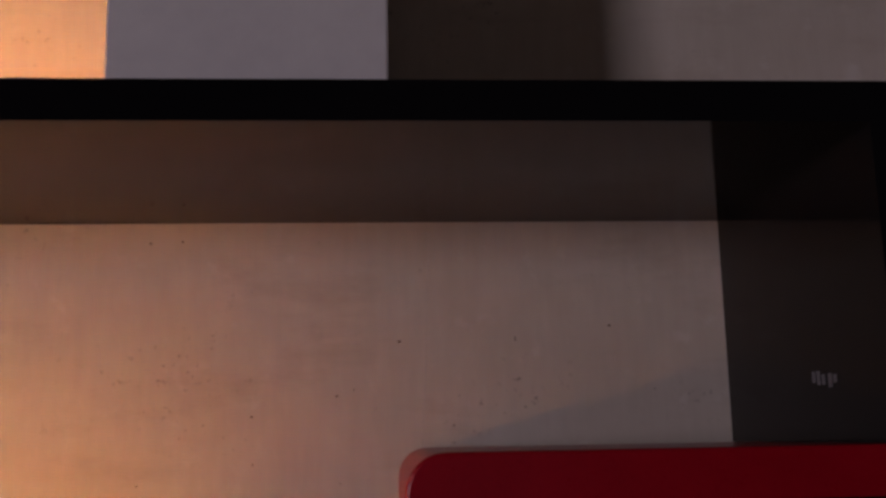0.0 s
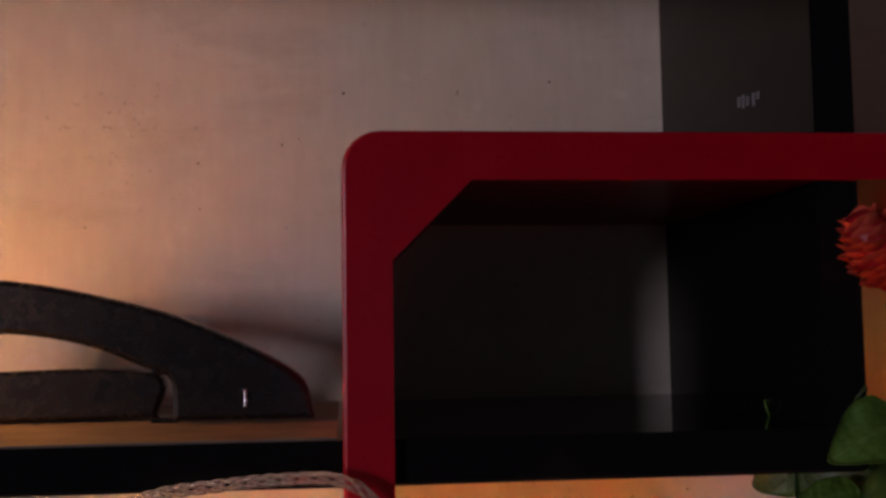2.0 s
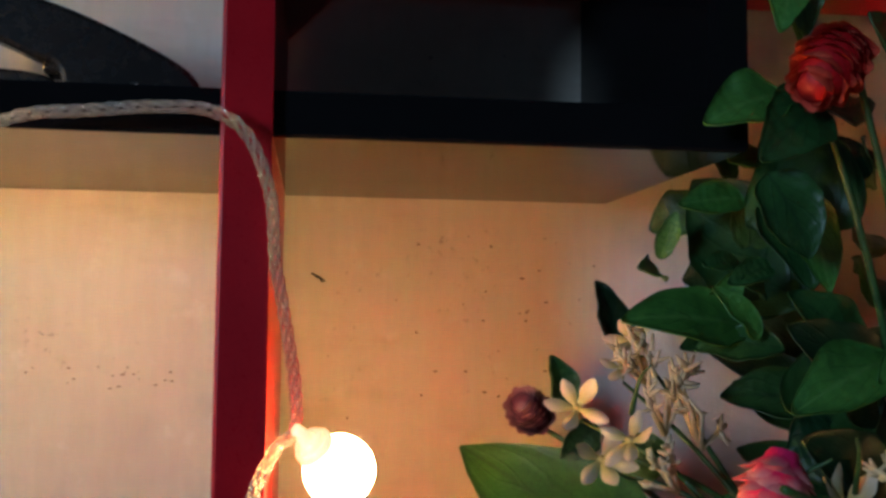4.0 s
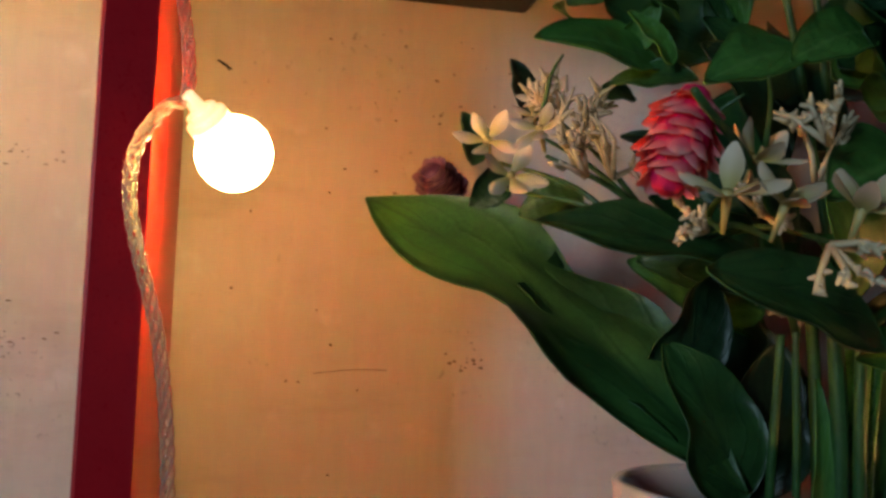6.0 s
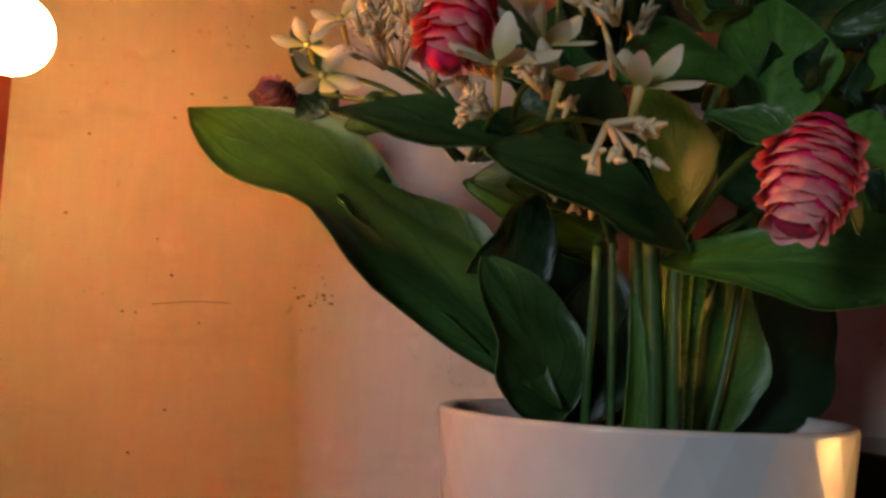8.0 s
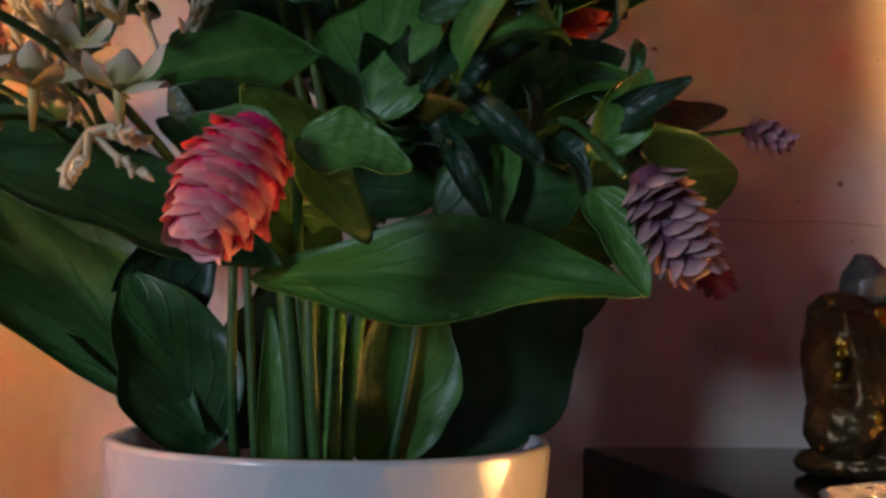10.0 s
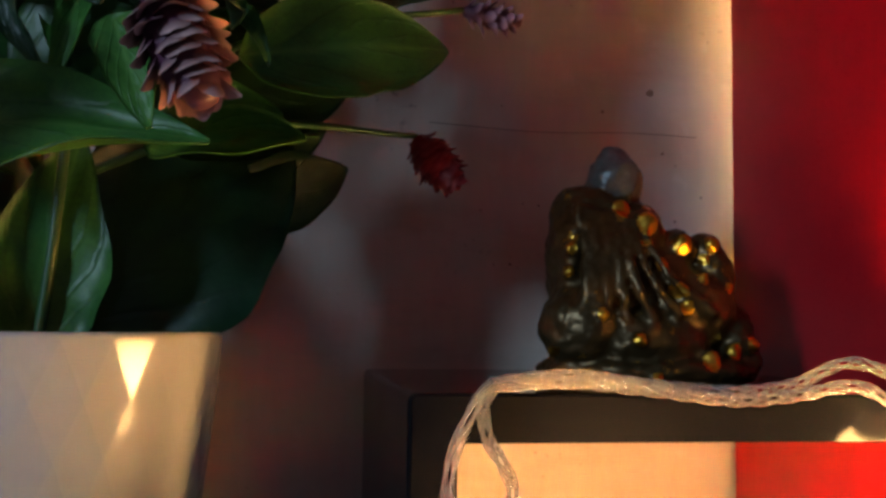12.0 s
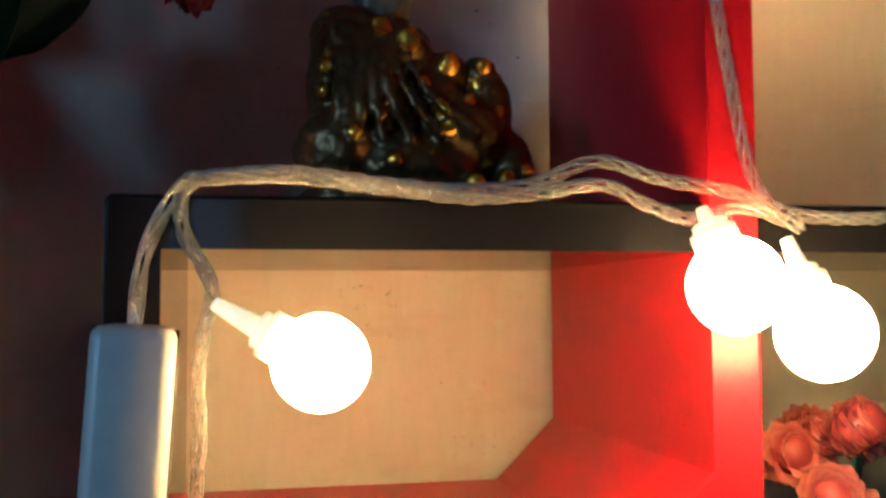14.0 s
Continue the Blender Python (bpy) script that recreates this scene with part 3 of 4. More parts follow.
def star_flower(at, facing, size, seed=0, petals=5, cup=0.55):
    """A small white flower: five petals on a yellow-green throat."""
    rnd = random.Random(seed)
    at, facing = Vector(at), Vector(facing).normalized()
    side = facing.cross(Vector((0.2, 0.5, 0.85))).normalized()
    other = facing.cross(side)
    bm = bmesh.new()
    tube(bm, [at - facing * size * 0.5, at - facing * size * 0.25, at + facing * size * 0.02], (size * 0.025, size * 0.065), 8)
    head = part("flower", bm, WHITE, bouquet, "white five-petalled flower")
    turn = rnd.uniform(0, 6)
    for k in range(petals):
        q = turn + math.tau * k / petals + rnd.uniform(-0.3, 0.3)
        out = side * math.cos(q) + other * math.sin(q)
        bm = bmesh.new()
        uv = bm.loops.layers.uv.new("UVMap")
        petal_mesh(bm, uv, at - facing * size * 0.05, (out + facing * cup).normalized(), facing, size * rnd.uniform(0.55, 0.66), size * rnd.uniform(0.25, 0.32), rnd.uniform(-0.25, 0.4), (0.22, 0.42, 0.78, 1.0, 0.95, 0.5))
        part("petal", bm, WHITE, head)


def sprig(at, axis, size, seed=0, twigs=5):
    """A tuft of forked cream twigs."""
    rnd = random.Random(seed)
    at, axis = Vector(at), Vector(axis).normalized()
    bm = bmesh.new()
    for k in range(twigs):
        way = (axis + Vector([rnd.uniform(-0.75, 0.75) for _ in range(3)])).normalized()
        long = size * rnd.uniform(0.6, 1.1)
        mid = at + way * long * 0.55 + Vector([rnd.uniform(-0.1, 0.1) * size for _ in range(3)])
        tube(bm, [at, mid, at + way * long], (0.0008, 0.0004), 5)
        for _ in range(6):
            fork = (way + Vector([rnd.uniform(-1, 1) for _ in range(3)])).normalized()
            p = at.lerp(at + way * long, rnd.uniform(0.5, 0.95))
            tube(bm, [p, p + fork * size * 0.10, p + fork * size * 0.20], (0.0009, 0.0003), 4)
    return part("sprig", bm, TWIG, bouquet, "cream plastic twig tuft")

ROOT = Vector((0.176, -0.088, PZ1 - 0.02))

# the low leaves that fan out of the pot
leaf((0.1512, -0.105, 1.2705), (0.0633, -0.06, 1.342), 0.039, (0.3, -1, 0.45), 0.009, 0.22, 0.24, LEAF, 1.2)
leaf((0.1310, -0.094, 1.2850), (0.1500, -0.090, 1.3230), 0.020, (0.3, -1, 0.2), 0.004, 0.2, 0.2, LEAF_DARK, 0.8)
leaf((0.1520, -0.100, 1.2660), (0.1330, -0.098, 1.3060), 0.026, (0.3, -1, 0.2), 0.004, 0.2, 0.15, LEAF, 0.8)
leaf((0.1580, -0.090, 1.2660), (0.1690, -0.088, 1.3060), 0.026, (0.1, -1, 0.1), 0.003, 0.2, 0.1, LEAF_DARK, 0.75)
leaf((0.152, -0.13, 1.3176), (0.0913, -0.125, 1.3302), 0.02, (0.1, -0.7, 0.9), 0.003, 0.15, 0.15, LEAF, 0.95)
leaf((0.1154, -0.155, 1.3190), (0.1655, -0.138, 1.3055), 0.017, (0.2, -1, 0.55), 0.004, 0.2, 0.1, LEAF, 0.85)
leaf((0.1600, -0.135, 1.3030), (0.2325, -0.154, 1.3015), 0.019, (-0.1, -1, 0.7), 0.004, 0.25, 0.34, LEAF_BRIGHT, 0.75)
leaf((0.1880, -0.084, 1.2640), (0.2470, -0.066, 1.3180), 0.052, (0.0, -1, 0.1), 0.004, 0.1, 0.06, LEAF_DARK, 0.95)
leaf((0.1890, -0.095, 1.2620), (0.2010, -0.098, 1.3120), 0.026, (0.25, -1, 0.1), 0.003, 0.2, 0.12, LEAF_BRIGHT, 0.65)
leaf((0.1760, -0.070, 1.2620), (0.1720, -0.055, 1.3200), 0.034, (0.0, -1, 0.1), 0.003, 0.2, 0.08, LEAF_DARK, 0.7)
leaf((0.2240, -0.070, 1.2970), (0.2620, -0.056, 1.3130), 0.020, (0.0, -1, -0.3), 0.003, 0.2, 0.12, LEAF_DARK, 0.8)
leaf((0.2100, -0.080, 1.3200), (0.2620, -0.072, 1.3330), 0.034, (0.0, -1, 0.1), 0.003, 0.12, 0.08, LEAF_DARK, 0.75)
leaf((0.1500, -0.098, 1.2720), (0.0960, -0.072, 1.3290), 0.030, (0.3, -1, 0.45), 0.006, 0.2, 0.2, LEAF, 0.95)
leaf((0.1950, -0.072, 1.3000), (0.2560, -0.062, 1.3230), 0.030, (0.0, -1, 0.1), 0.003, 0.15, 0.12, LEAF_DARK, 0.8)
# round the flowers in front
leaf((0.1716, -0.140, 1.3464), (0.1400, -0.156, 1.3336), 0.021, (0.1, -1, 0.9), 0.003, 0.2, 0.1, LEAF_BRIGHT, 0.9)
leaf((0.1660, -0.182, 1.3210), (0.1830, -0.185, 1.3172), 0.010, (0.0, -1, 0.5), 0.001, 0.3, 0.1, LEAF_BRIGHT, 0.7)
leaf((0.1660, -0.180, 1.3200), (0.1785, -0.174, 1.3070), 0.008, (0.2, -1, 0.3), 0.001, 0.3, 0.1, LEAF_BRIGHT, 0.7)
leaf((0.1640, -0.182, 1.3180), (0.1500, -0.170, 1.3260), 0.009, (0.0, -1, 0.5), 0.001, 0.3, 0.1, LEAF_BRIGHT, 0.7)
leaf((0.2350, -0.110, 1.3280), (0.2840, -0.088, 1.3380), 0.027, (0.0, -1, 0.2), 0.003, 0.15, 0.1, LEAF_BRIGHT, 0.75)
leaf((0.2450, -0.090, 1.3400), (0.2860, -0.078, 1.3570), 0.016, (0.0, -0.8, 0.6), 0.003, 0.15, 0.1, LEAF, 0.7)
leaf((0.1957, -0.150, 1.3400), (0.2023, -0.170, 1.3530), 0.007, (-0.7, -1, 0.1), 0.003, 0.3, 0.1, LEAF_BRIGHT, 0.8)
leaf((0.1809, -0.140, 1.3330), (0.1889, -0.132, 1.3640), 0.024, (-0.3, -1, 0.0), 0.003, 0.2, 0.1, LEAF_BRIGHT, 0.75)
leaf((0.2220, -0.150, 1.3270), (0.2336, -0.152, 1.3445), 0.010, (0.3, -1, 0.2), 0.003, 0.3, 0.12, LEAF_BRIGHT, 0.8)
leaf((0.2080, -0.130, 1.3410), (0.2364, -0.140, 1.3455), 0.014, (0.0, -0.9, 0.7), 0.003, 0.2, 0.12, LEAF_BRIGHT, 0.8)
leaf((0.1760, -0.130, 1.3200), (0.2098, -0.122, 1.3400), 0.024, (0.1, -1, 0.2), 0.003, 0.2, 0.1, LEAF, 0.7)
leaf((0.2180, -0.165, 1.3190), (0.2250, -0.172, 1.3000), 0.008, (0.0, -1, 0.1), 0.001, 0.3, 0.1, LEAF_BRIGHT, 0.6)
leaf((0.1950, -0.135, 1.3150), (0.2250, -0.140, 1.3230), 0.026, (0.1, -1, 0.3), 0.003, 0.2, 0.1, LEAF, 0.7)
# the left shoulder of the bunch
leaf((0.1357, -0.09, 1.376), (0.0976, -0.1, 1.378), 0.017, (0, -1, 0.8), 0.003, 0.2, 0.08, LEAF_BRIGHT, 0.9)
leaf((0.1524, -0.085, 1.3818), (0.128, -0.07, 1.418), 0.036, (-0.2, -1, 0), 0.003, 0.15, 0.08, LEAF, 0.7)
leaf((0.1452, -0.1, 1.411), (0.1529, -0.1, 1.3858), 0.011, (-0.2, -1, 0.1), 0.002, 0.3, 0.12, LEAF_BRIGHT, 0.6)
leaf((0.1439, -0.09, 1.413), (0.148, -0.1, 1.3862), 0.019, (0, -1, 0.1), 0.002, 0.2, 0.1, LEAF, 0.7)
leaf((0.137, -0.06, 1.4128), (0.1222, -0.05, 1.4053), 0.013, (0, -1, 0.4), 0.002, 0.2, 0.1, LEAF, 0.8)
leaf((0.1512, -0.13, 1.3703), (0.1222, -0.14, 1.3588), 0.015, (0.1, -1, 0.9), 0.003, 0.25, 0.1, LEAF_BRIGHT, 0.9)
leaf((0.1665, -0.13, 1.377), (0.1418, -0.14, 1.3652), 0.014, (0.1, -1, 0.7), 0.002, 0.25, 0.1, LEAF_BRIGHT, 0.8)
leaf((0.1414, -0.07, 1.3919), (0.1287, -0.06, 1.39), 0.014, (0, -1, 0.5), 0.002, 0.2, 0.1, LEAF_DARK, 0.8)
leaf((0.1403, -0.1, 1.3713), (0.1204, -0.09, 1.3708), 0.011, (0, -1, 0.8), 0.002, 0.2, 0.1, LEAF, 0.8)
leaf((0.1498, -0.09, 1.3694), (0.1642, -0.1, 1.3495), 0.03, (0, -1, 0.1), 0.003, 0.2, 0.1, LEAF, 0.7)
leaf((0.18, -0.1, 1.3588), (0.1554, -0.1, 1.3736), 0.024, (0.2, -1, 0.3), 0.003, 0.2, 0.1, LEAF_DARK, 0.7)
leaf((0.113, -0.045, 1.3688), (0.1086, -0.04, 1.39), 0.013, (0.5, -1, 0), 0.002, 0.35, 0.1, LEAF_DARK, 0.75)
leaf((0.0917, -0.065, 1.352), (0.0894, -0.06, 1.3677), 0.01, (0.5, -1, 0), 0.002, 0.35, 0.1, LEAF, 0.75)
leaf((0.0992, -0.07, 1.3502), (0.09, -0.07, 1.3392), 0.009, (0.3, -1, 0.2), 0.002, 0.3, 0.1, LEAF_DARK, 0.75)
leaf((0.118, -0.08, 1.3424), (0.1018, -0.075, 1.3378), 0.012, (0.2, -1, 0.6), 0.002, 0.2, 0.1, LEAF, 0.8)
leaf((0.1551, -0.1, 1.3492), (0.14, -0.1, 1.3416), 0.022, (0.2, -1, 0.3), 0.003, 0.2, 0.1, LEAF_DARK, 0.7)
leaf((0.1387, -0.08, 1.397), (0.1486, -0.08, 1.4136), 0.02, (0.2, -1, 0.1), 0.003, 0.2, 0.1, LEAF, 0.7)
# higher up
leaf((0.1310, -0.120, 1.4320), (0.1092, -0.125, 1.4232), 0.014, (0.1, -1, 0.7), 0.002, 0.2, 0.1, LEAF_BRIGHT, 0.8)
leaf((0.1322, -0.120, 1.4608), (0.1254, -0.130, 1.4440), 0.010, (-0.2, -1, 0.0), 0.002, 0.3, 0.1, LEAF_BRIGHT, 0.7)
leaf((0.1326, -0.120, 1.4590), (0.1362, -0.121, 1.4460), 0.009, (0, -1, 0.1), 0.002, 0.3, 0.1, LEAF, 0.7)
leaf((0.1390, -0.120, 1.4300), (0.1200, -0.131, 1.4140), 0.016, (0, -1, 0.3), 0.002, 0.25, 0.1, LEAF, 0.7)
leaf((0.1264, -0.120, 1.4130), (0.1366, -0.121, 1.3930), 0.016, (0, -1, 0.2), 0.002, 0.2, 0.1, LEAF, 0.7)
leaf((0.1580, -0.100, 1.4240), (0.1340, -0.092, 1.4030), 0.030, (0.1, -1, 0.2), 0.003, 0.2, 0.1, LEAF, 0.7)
# the dense middle of the bunch
fan = random.Random(11)
for k in range(105):
    u, q = fan.random(), fan.uniform(0, math.tau)
    z = 1.318 + 0.135 * u
    reach = 0.045 * math.sin(math.pi * (0.28 + 0.55 * u)) + 0.004
    base = Vector((0.194 - 0.012 * u + reach * 0.5 * math.cos(q), -0.083 + 0.75 * reach * math.sin(q), z - 0.012))
    way = Vector((math.cos(q), 0.8 * math.sin(q), fan.uniform(-0.15, 0.7))).normalized()
    size = fan.uniform(0.026, 0.042)
    tip = base + way * size
    if tip.x < 0.132 + 0.02 * (u > 0.5) or tip.y > -0.012:
        continue
    leaf(base, tip, size * fan.uniform(0.42, 0.62), (0.2 * math.cos(q), -1 + 0.4 * math.sin(q), fan.uniform(0.1, 0.9)),
         fan.uniform(0.001, 0.005), 0.2, 0.1, (LEAF, LEAF, LEAF_DARK, LEAF_BRIGHT)[k % 4], fan.uniform(0.65, 0.85))

for k in range(22):
    base = Vector((fan.uniform(0.112, 0.150), fan.uniform(-0.105, -0.065), fan.uniform(1.372, 1.432)))
    way = Vector((fan.uniform(-1, 0.4), fan.uniform(-0.7, 0.1), fan.uniform(-0.3, 0.9))).normalized()
    size = fan.uniform(0.012, 0.020)
    if (base + way * size).x < 0.094 + 0.35 * max(0.0, base.z - 1.385):
        continue
    leaf(base, base + way * size, size * fan.uniform(0.35, 0.5), (fan.uniform(-0.4, 0.4), -1, fan.uniform(0, 0.8)), 0.001, 0.25, 0.12,
         (LEAF_BRIGHT, LEAF)[k % 2], fan.uniform(0.65, 0.85))

# the right shoulder of the bunch: mostly unseen leaves added to shade the wall
for k in range(46):
    base = Vector((fan.uniform(0.195, 0.262), fan.uniform(-0.115, -0.050), fan.uniform(1.388, 1.455)))
    way = Vector((fan.uniform(-0.3, 1), fan.uniform(-0.5, 0.3), fan.uniform(-0.2, 0.8))).normalized()
    size = fan.uniform(0.026, 0.040)
    leaf(base, base + way * size, size * fan.uniform(0.45, 0.62), (fan.uniform(-0.5, 0.3), -1, fan.uniform(0, 0.8)), 0.003, 0.2, 0.12,
         (LEAF, LEAF_DARK, LEAF_BRIGHT)[k % 3], fan.uniform(0.65, 0.85))
for k in range(24):
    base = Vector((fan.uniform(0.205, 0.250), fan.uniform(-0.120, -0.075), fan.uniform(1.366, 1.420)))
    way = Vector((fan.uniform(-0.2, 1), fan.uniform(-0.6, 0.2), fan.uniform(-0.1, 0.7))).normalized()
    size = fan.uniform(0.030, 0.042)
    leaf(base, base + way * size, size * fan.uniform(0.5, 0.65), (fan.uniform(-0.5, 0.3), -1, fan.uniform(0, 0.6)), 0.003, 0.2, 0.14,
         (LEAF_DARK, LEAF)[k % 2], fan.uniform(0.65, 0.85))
for k in range(6):
    stem([(0.19, -0.088, 1.33), (0.205 + 0.006 * k, -0.09 + 0.006 * k, 1.38), (0.20 + 0.012 * k, -0.095 + 0.008 * k, 1.44)], 0.0012, 0.0008)

# narrow curled leaflets among the front flowers
for k in range(34):
    base = Vector((fan.uniform(0.188, 0.236), fan.uniform(-0.150, -0.122), fan.uniform(1.322, 1.358)))
    way = Vector((fan.uniform(-0.8, 1), fan.uniform(-0.7, 0.2), fan.uniform(-0.9, 0.9))).normalized()
    size = fan.uniform(0.010, 0.021)
    leaf(base, base + way * size, size * fan.uniform(0.24, 0.42), (fan.uniform(-0.7, 0.7), -1, fan.uniform(-0.2, 0.8)), 0.003, 0.45, 0.25,
         (LEAF_DARK, LEAF_BRIGHT, LEAF, LEAF_DARK)[k % 4], fan.uniform(0.65, 0.95), (fan.uniform(-0.006, 0.006), -0.002, fan.uniform(-0.007, 0.005)))

# flower heads
PINKISH = "pink and cream cone-shaped flower head"
cone_flower((0.1244, -0.122, 1.4710), (-0.55, -0.1, 0.85), 0.0195, 0.0155, SCARLET, "scarlet cone-shaped flower head", 1)
cone_flower((0.1372, -0.130, 1.4370), (-0.6, -0.3, -0.65), 0.0215, 0.0170, SCARLET, "scarlet cone-shaped flower head", 2)
cone_flower((0.1097, -0.155, 1.343), (-0.35, -0.15, -0.9), 0.0215, 0.0140, PINK, PINKISH, 3)
cone_flower((0.1572, -0.190, 1.3130), (-0.42, -0.2, -0.88), 0.0195, 0.0165, PINK, PINKISH, 4, 84, 0.12)
cone_flower((0.2292, -0.172, 1.3126), (0.40, -0.25, -0.85), 0.0205, 0.0125, PURPLE, "faded purple cone-shaped flower head", 5, 56, 0.45)
cone_flower((0.0881, -0.04, 1.3497), (-0.5, -0.5, 0.4), 0.0160, 0.0140, MAUVE, "faded purple cone-shaped flower head", 6)
cone_flower((0.2960, -0.082, 1.3490), (0.95, 0.0, -0.15), 0.0150, 0.0065, MAUVE, "small faded purple flower spike", 7, 30, 0.6)
cone_flower((0.2840, -0.070, 1.3132), (0.6, -0.1, -0.7), 0.0165, 0.0115, CRIMSON, "dark red cone-shaped flower head", 8)
cone_flower((0.2310, -0.112, 1.3690), (0.5, -0.4, 0.3), 0.0200, 0.0150, CRIMSON, "dark red cone-shaped flower head", 9)
cone_flower((0.1476, -0.070, 1.3290), (-0.4, -0.6, 0.3), 0.0120, 0.0100, SCARLET, "scarlet cone-shaped flower head", 10)
cone_flower((0.1830, -0.160, 1.4000), (-0.2, -0.7, 0.3), 0.0200, 0.0160, SCARLET, "scarlet cone-shaped flower head", 12)

FOOT = Vector((0.1239, -0.105, 1.3264))
for k, (at, facing, size) in enumerate((
        ((0.0902, -0.085, 1.3552), (-0.35, -0.8, 0.5), 0.012),
        ((0.0925, -0.1, 1.344), (-0.1, -1, 0.3), 0.0118),
        ((0.114, -0.165, 1.332), (-0.2, -0.6, 0.9), 0.0112),
        ((0.1256, -0.165, 1.331), (0.1, -0.55, 0.9), 0.0108),
        ((0.1389, -0.168, 1.3305), (0.0, -0.6, 0.9), 0.0118),
        ((0.1116, -0.065, 1.3728), (-0.5, -0.7, 0.5), 0.011),
        ((0.1054, -0.075, 1.3652), (-0.3, -0.6, 0.7), 0.009),
        ((0.093, -0.12, 1.3513), (-0.4, -0.6, 0.7), 0.011),
        ((0.1283, -0.15, 1.3417), (0.2, -0.6, 0.9), 0.0105),
        )):
    star_flower(at, facing, size * (1.5 if k in (2, 3, 4, 8) else 1.2), k, cup=0.8 if k in (2, 3, 4, 8) else 0.45)
    stem([FOOT + Vector((0.0012 * k, -0.001 * k, 0)), FOOT.lerp(Vector(at), 0.5) + Vector((0.003, -0.003, 0.001)), Vector(at) - Vector(facing).normalized() * size * 0.7], 0.0009, 0.0005)
for k, (at, axis, size) in enumerate((
        ((0.1122, -0.09, 1.3486), (-0.3, -0.2, 0.9), 0.024),
        ((0.1117, -0.08, 1.3602), (-0.5, -0.2, 0.8), 0.02),
        ((0.12, -0.095, 1.3455), (-0.1, -0.2, 0.9), 0.022),
        ((0.144, -0.145, 1.338), (0.1, -0.2, 1), 0.016),
        ((0.13, -0.15, 1.3305), (-0.4, -0.4, 0.3), 0.014),
        ((0.1343, -0.165, 1.3236), (0.2, -0.3, -0.5), 0.011),
        ((0.1396, -0.14, 1.3197), (-0.4, -0.2, -0.8), 0.011),
        ((0.1175, -0.15, 1.3269), (-0.8, -0.2, 0.3), 0.011),
        ((0.1374, -0.16, 1.3434), (0, -0.2, 0.9), 0.014),
        ((0.1214, -0.14, 1.3367), (-0.3, -0.3, 0.6), 0.013),
        ((0.1022, -0.125, 1.3402), (-0.4, -0.3, 0.5), 0.014),
        )):
    sprig(at, axis, size, k)

# stems rising from the pot
for k, (foot, head, r) in enumerate((
        ((-0.016, -0.010), (0.1560, -0.112, 1.3080), 0.0013), ((-0.012, -0.016), (0.1585, -0.114, 1.3120), 0.0011), ((-0.004, -0.020), (0.1660, -0.118, 1.3110), 0.0024),
        ((0.002, -0.022), (0.1715, -0.120, 1.3080), 0.0018), 
        ((0.000, -0.008), (0.1690, -0.104, 1.3140), 0.0020), ((0.014, -0.006), (0.2000, -0.105, 1.3200), 0.0014))):
    a = ROOT + Vector((foot[0], foot[1], -0.004))
    b = Vector(head)
    stem([a, a.lerp(b, 0.5) + Vector((0.001 * (k % 3 - 1), -0.001, 0)), b], r, r * 0.8)
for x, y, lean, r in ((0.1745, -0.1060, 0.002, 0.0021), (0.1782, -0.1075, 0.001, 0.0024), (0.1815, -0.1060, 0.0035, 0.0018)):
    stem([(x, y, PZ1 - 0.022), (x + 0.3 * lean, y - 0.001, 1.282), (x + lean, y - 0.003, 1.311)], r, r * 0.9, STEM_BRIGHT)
leaf((0.1660, -0.110, 1.2560), (0.1640, -0.114, 1.2980), 0.006, (0.2, -1, 0.1), 0.002, 0.4, 0.1, LEAF_BRIGHT, 0.7)
for a, b in (((0.170, -0.118, 1.306), (0.1640, -0.182, 1.3215)), ((0.2150, -0.112, 1.334), (0.2235, -0.165, 1.3215)), ((0.160, -0.112, 1.308), (0.1050, -0.170, 1.3485)),
             ((0.18, -0.10, 1.31), (0.1300, -0.120, 1.4610)), ((0.18, -0.10, 1.32), (0.1440, -0.126, 1.4450)), ((0.19, -0.09, 1.31), (0.2885, -0.082, 1.3505)),
             ((0.19, -0.09, 1.30), (0.2790, -0.070, 1.3200)), ((0.155, -0.055, 1.29), (0.0930, -0.040, 1.3440)), ((0.19, -0.09, 1.32), (0.2300, -0.088, 1.3750))):
    a, b = Vector(a), Vector(b)
    stem([a, a.lerp(b, 0.5) + Vector((0, -0.004, 0.008)), b], 0.0011, 0.0008)
for at, way in (((0.1150, -0.150, 1.3400), 0.3), ((0.1300, -0.150, 1.3440), -0.2), ((0.0960, -0.112, 1.3560), 0.1)):
    at = Vector(at)
    bm = bmesh.new()
    tube(bm, smooth_path([at, at + Vector((way * 0.006, -0.004, 0.008)), at + Vector((way * 0.02, -0.008, 0.012))], 6), (0.0007, 0.0003), 6)
    part("tendril", bm, STEM, bouquet)


bm = bmesh.new()
tube(bm, smooth_path([(0.2300, -0.142, 1.3315), (0.2350, -0.143, 1.3345), (0.2375, -0.142, 1.3395), (0.2378, -0.140, 1.3450)], 6), (0.0008, 0.0004), 6)
part("tendril", bm, STEM_BRIGHT, bouquet)

# ---- what else stands on the shelves ----
gift = thing("white_box", (-0.04, -0.05, AZ1), "plain white cardboard box standing on the black shelf", "box")
part("carton", box((-0.0727, -0.105, AZ1), (-0.0028, -0.012, AZ1 + 0.11), 0.0008), CARD, gift, smooth=False)
part("lid", box((-0.0733, -0.1056, AZ1 + 0.085), (-0.0022, -0.0114, AZ1 + 0.1115), 0.0008), CARD, gift, smooth=False)

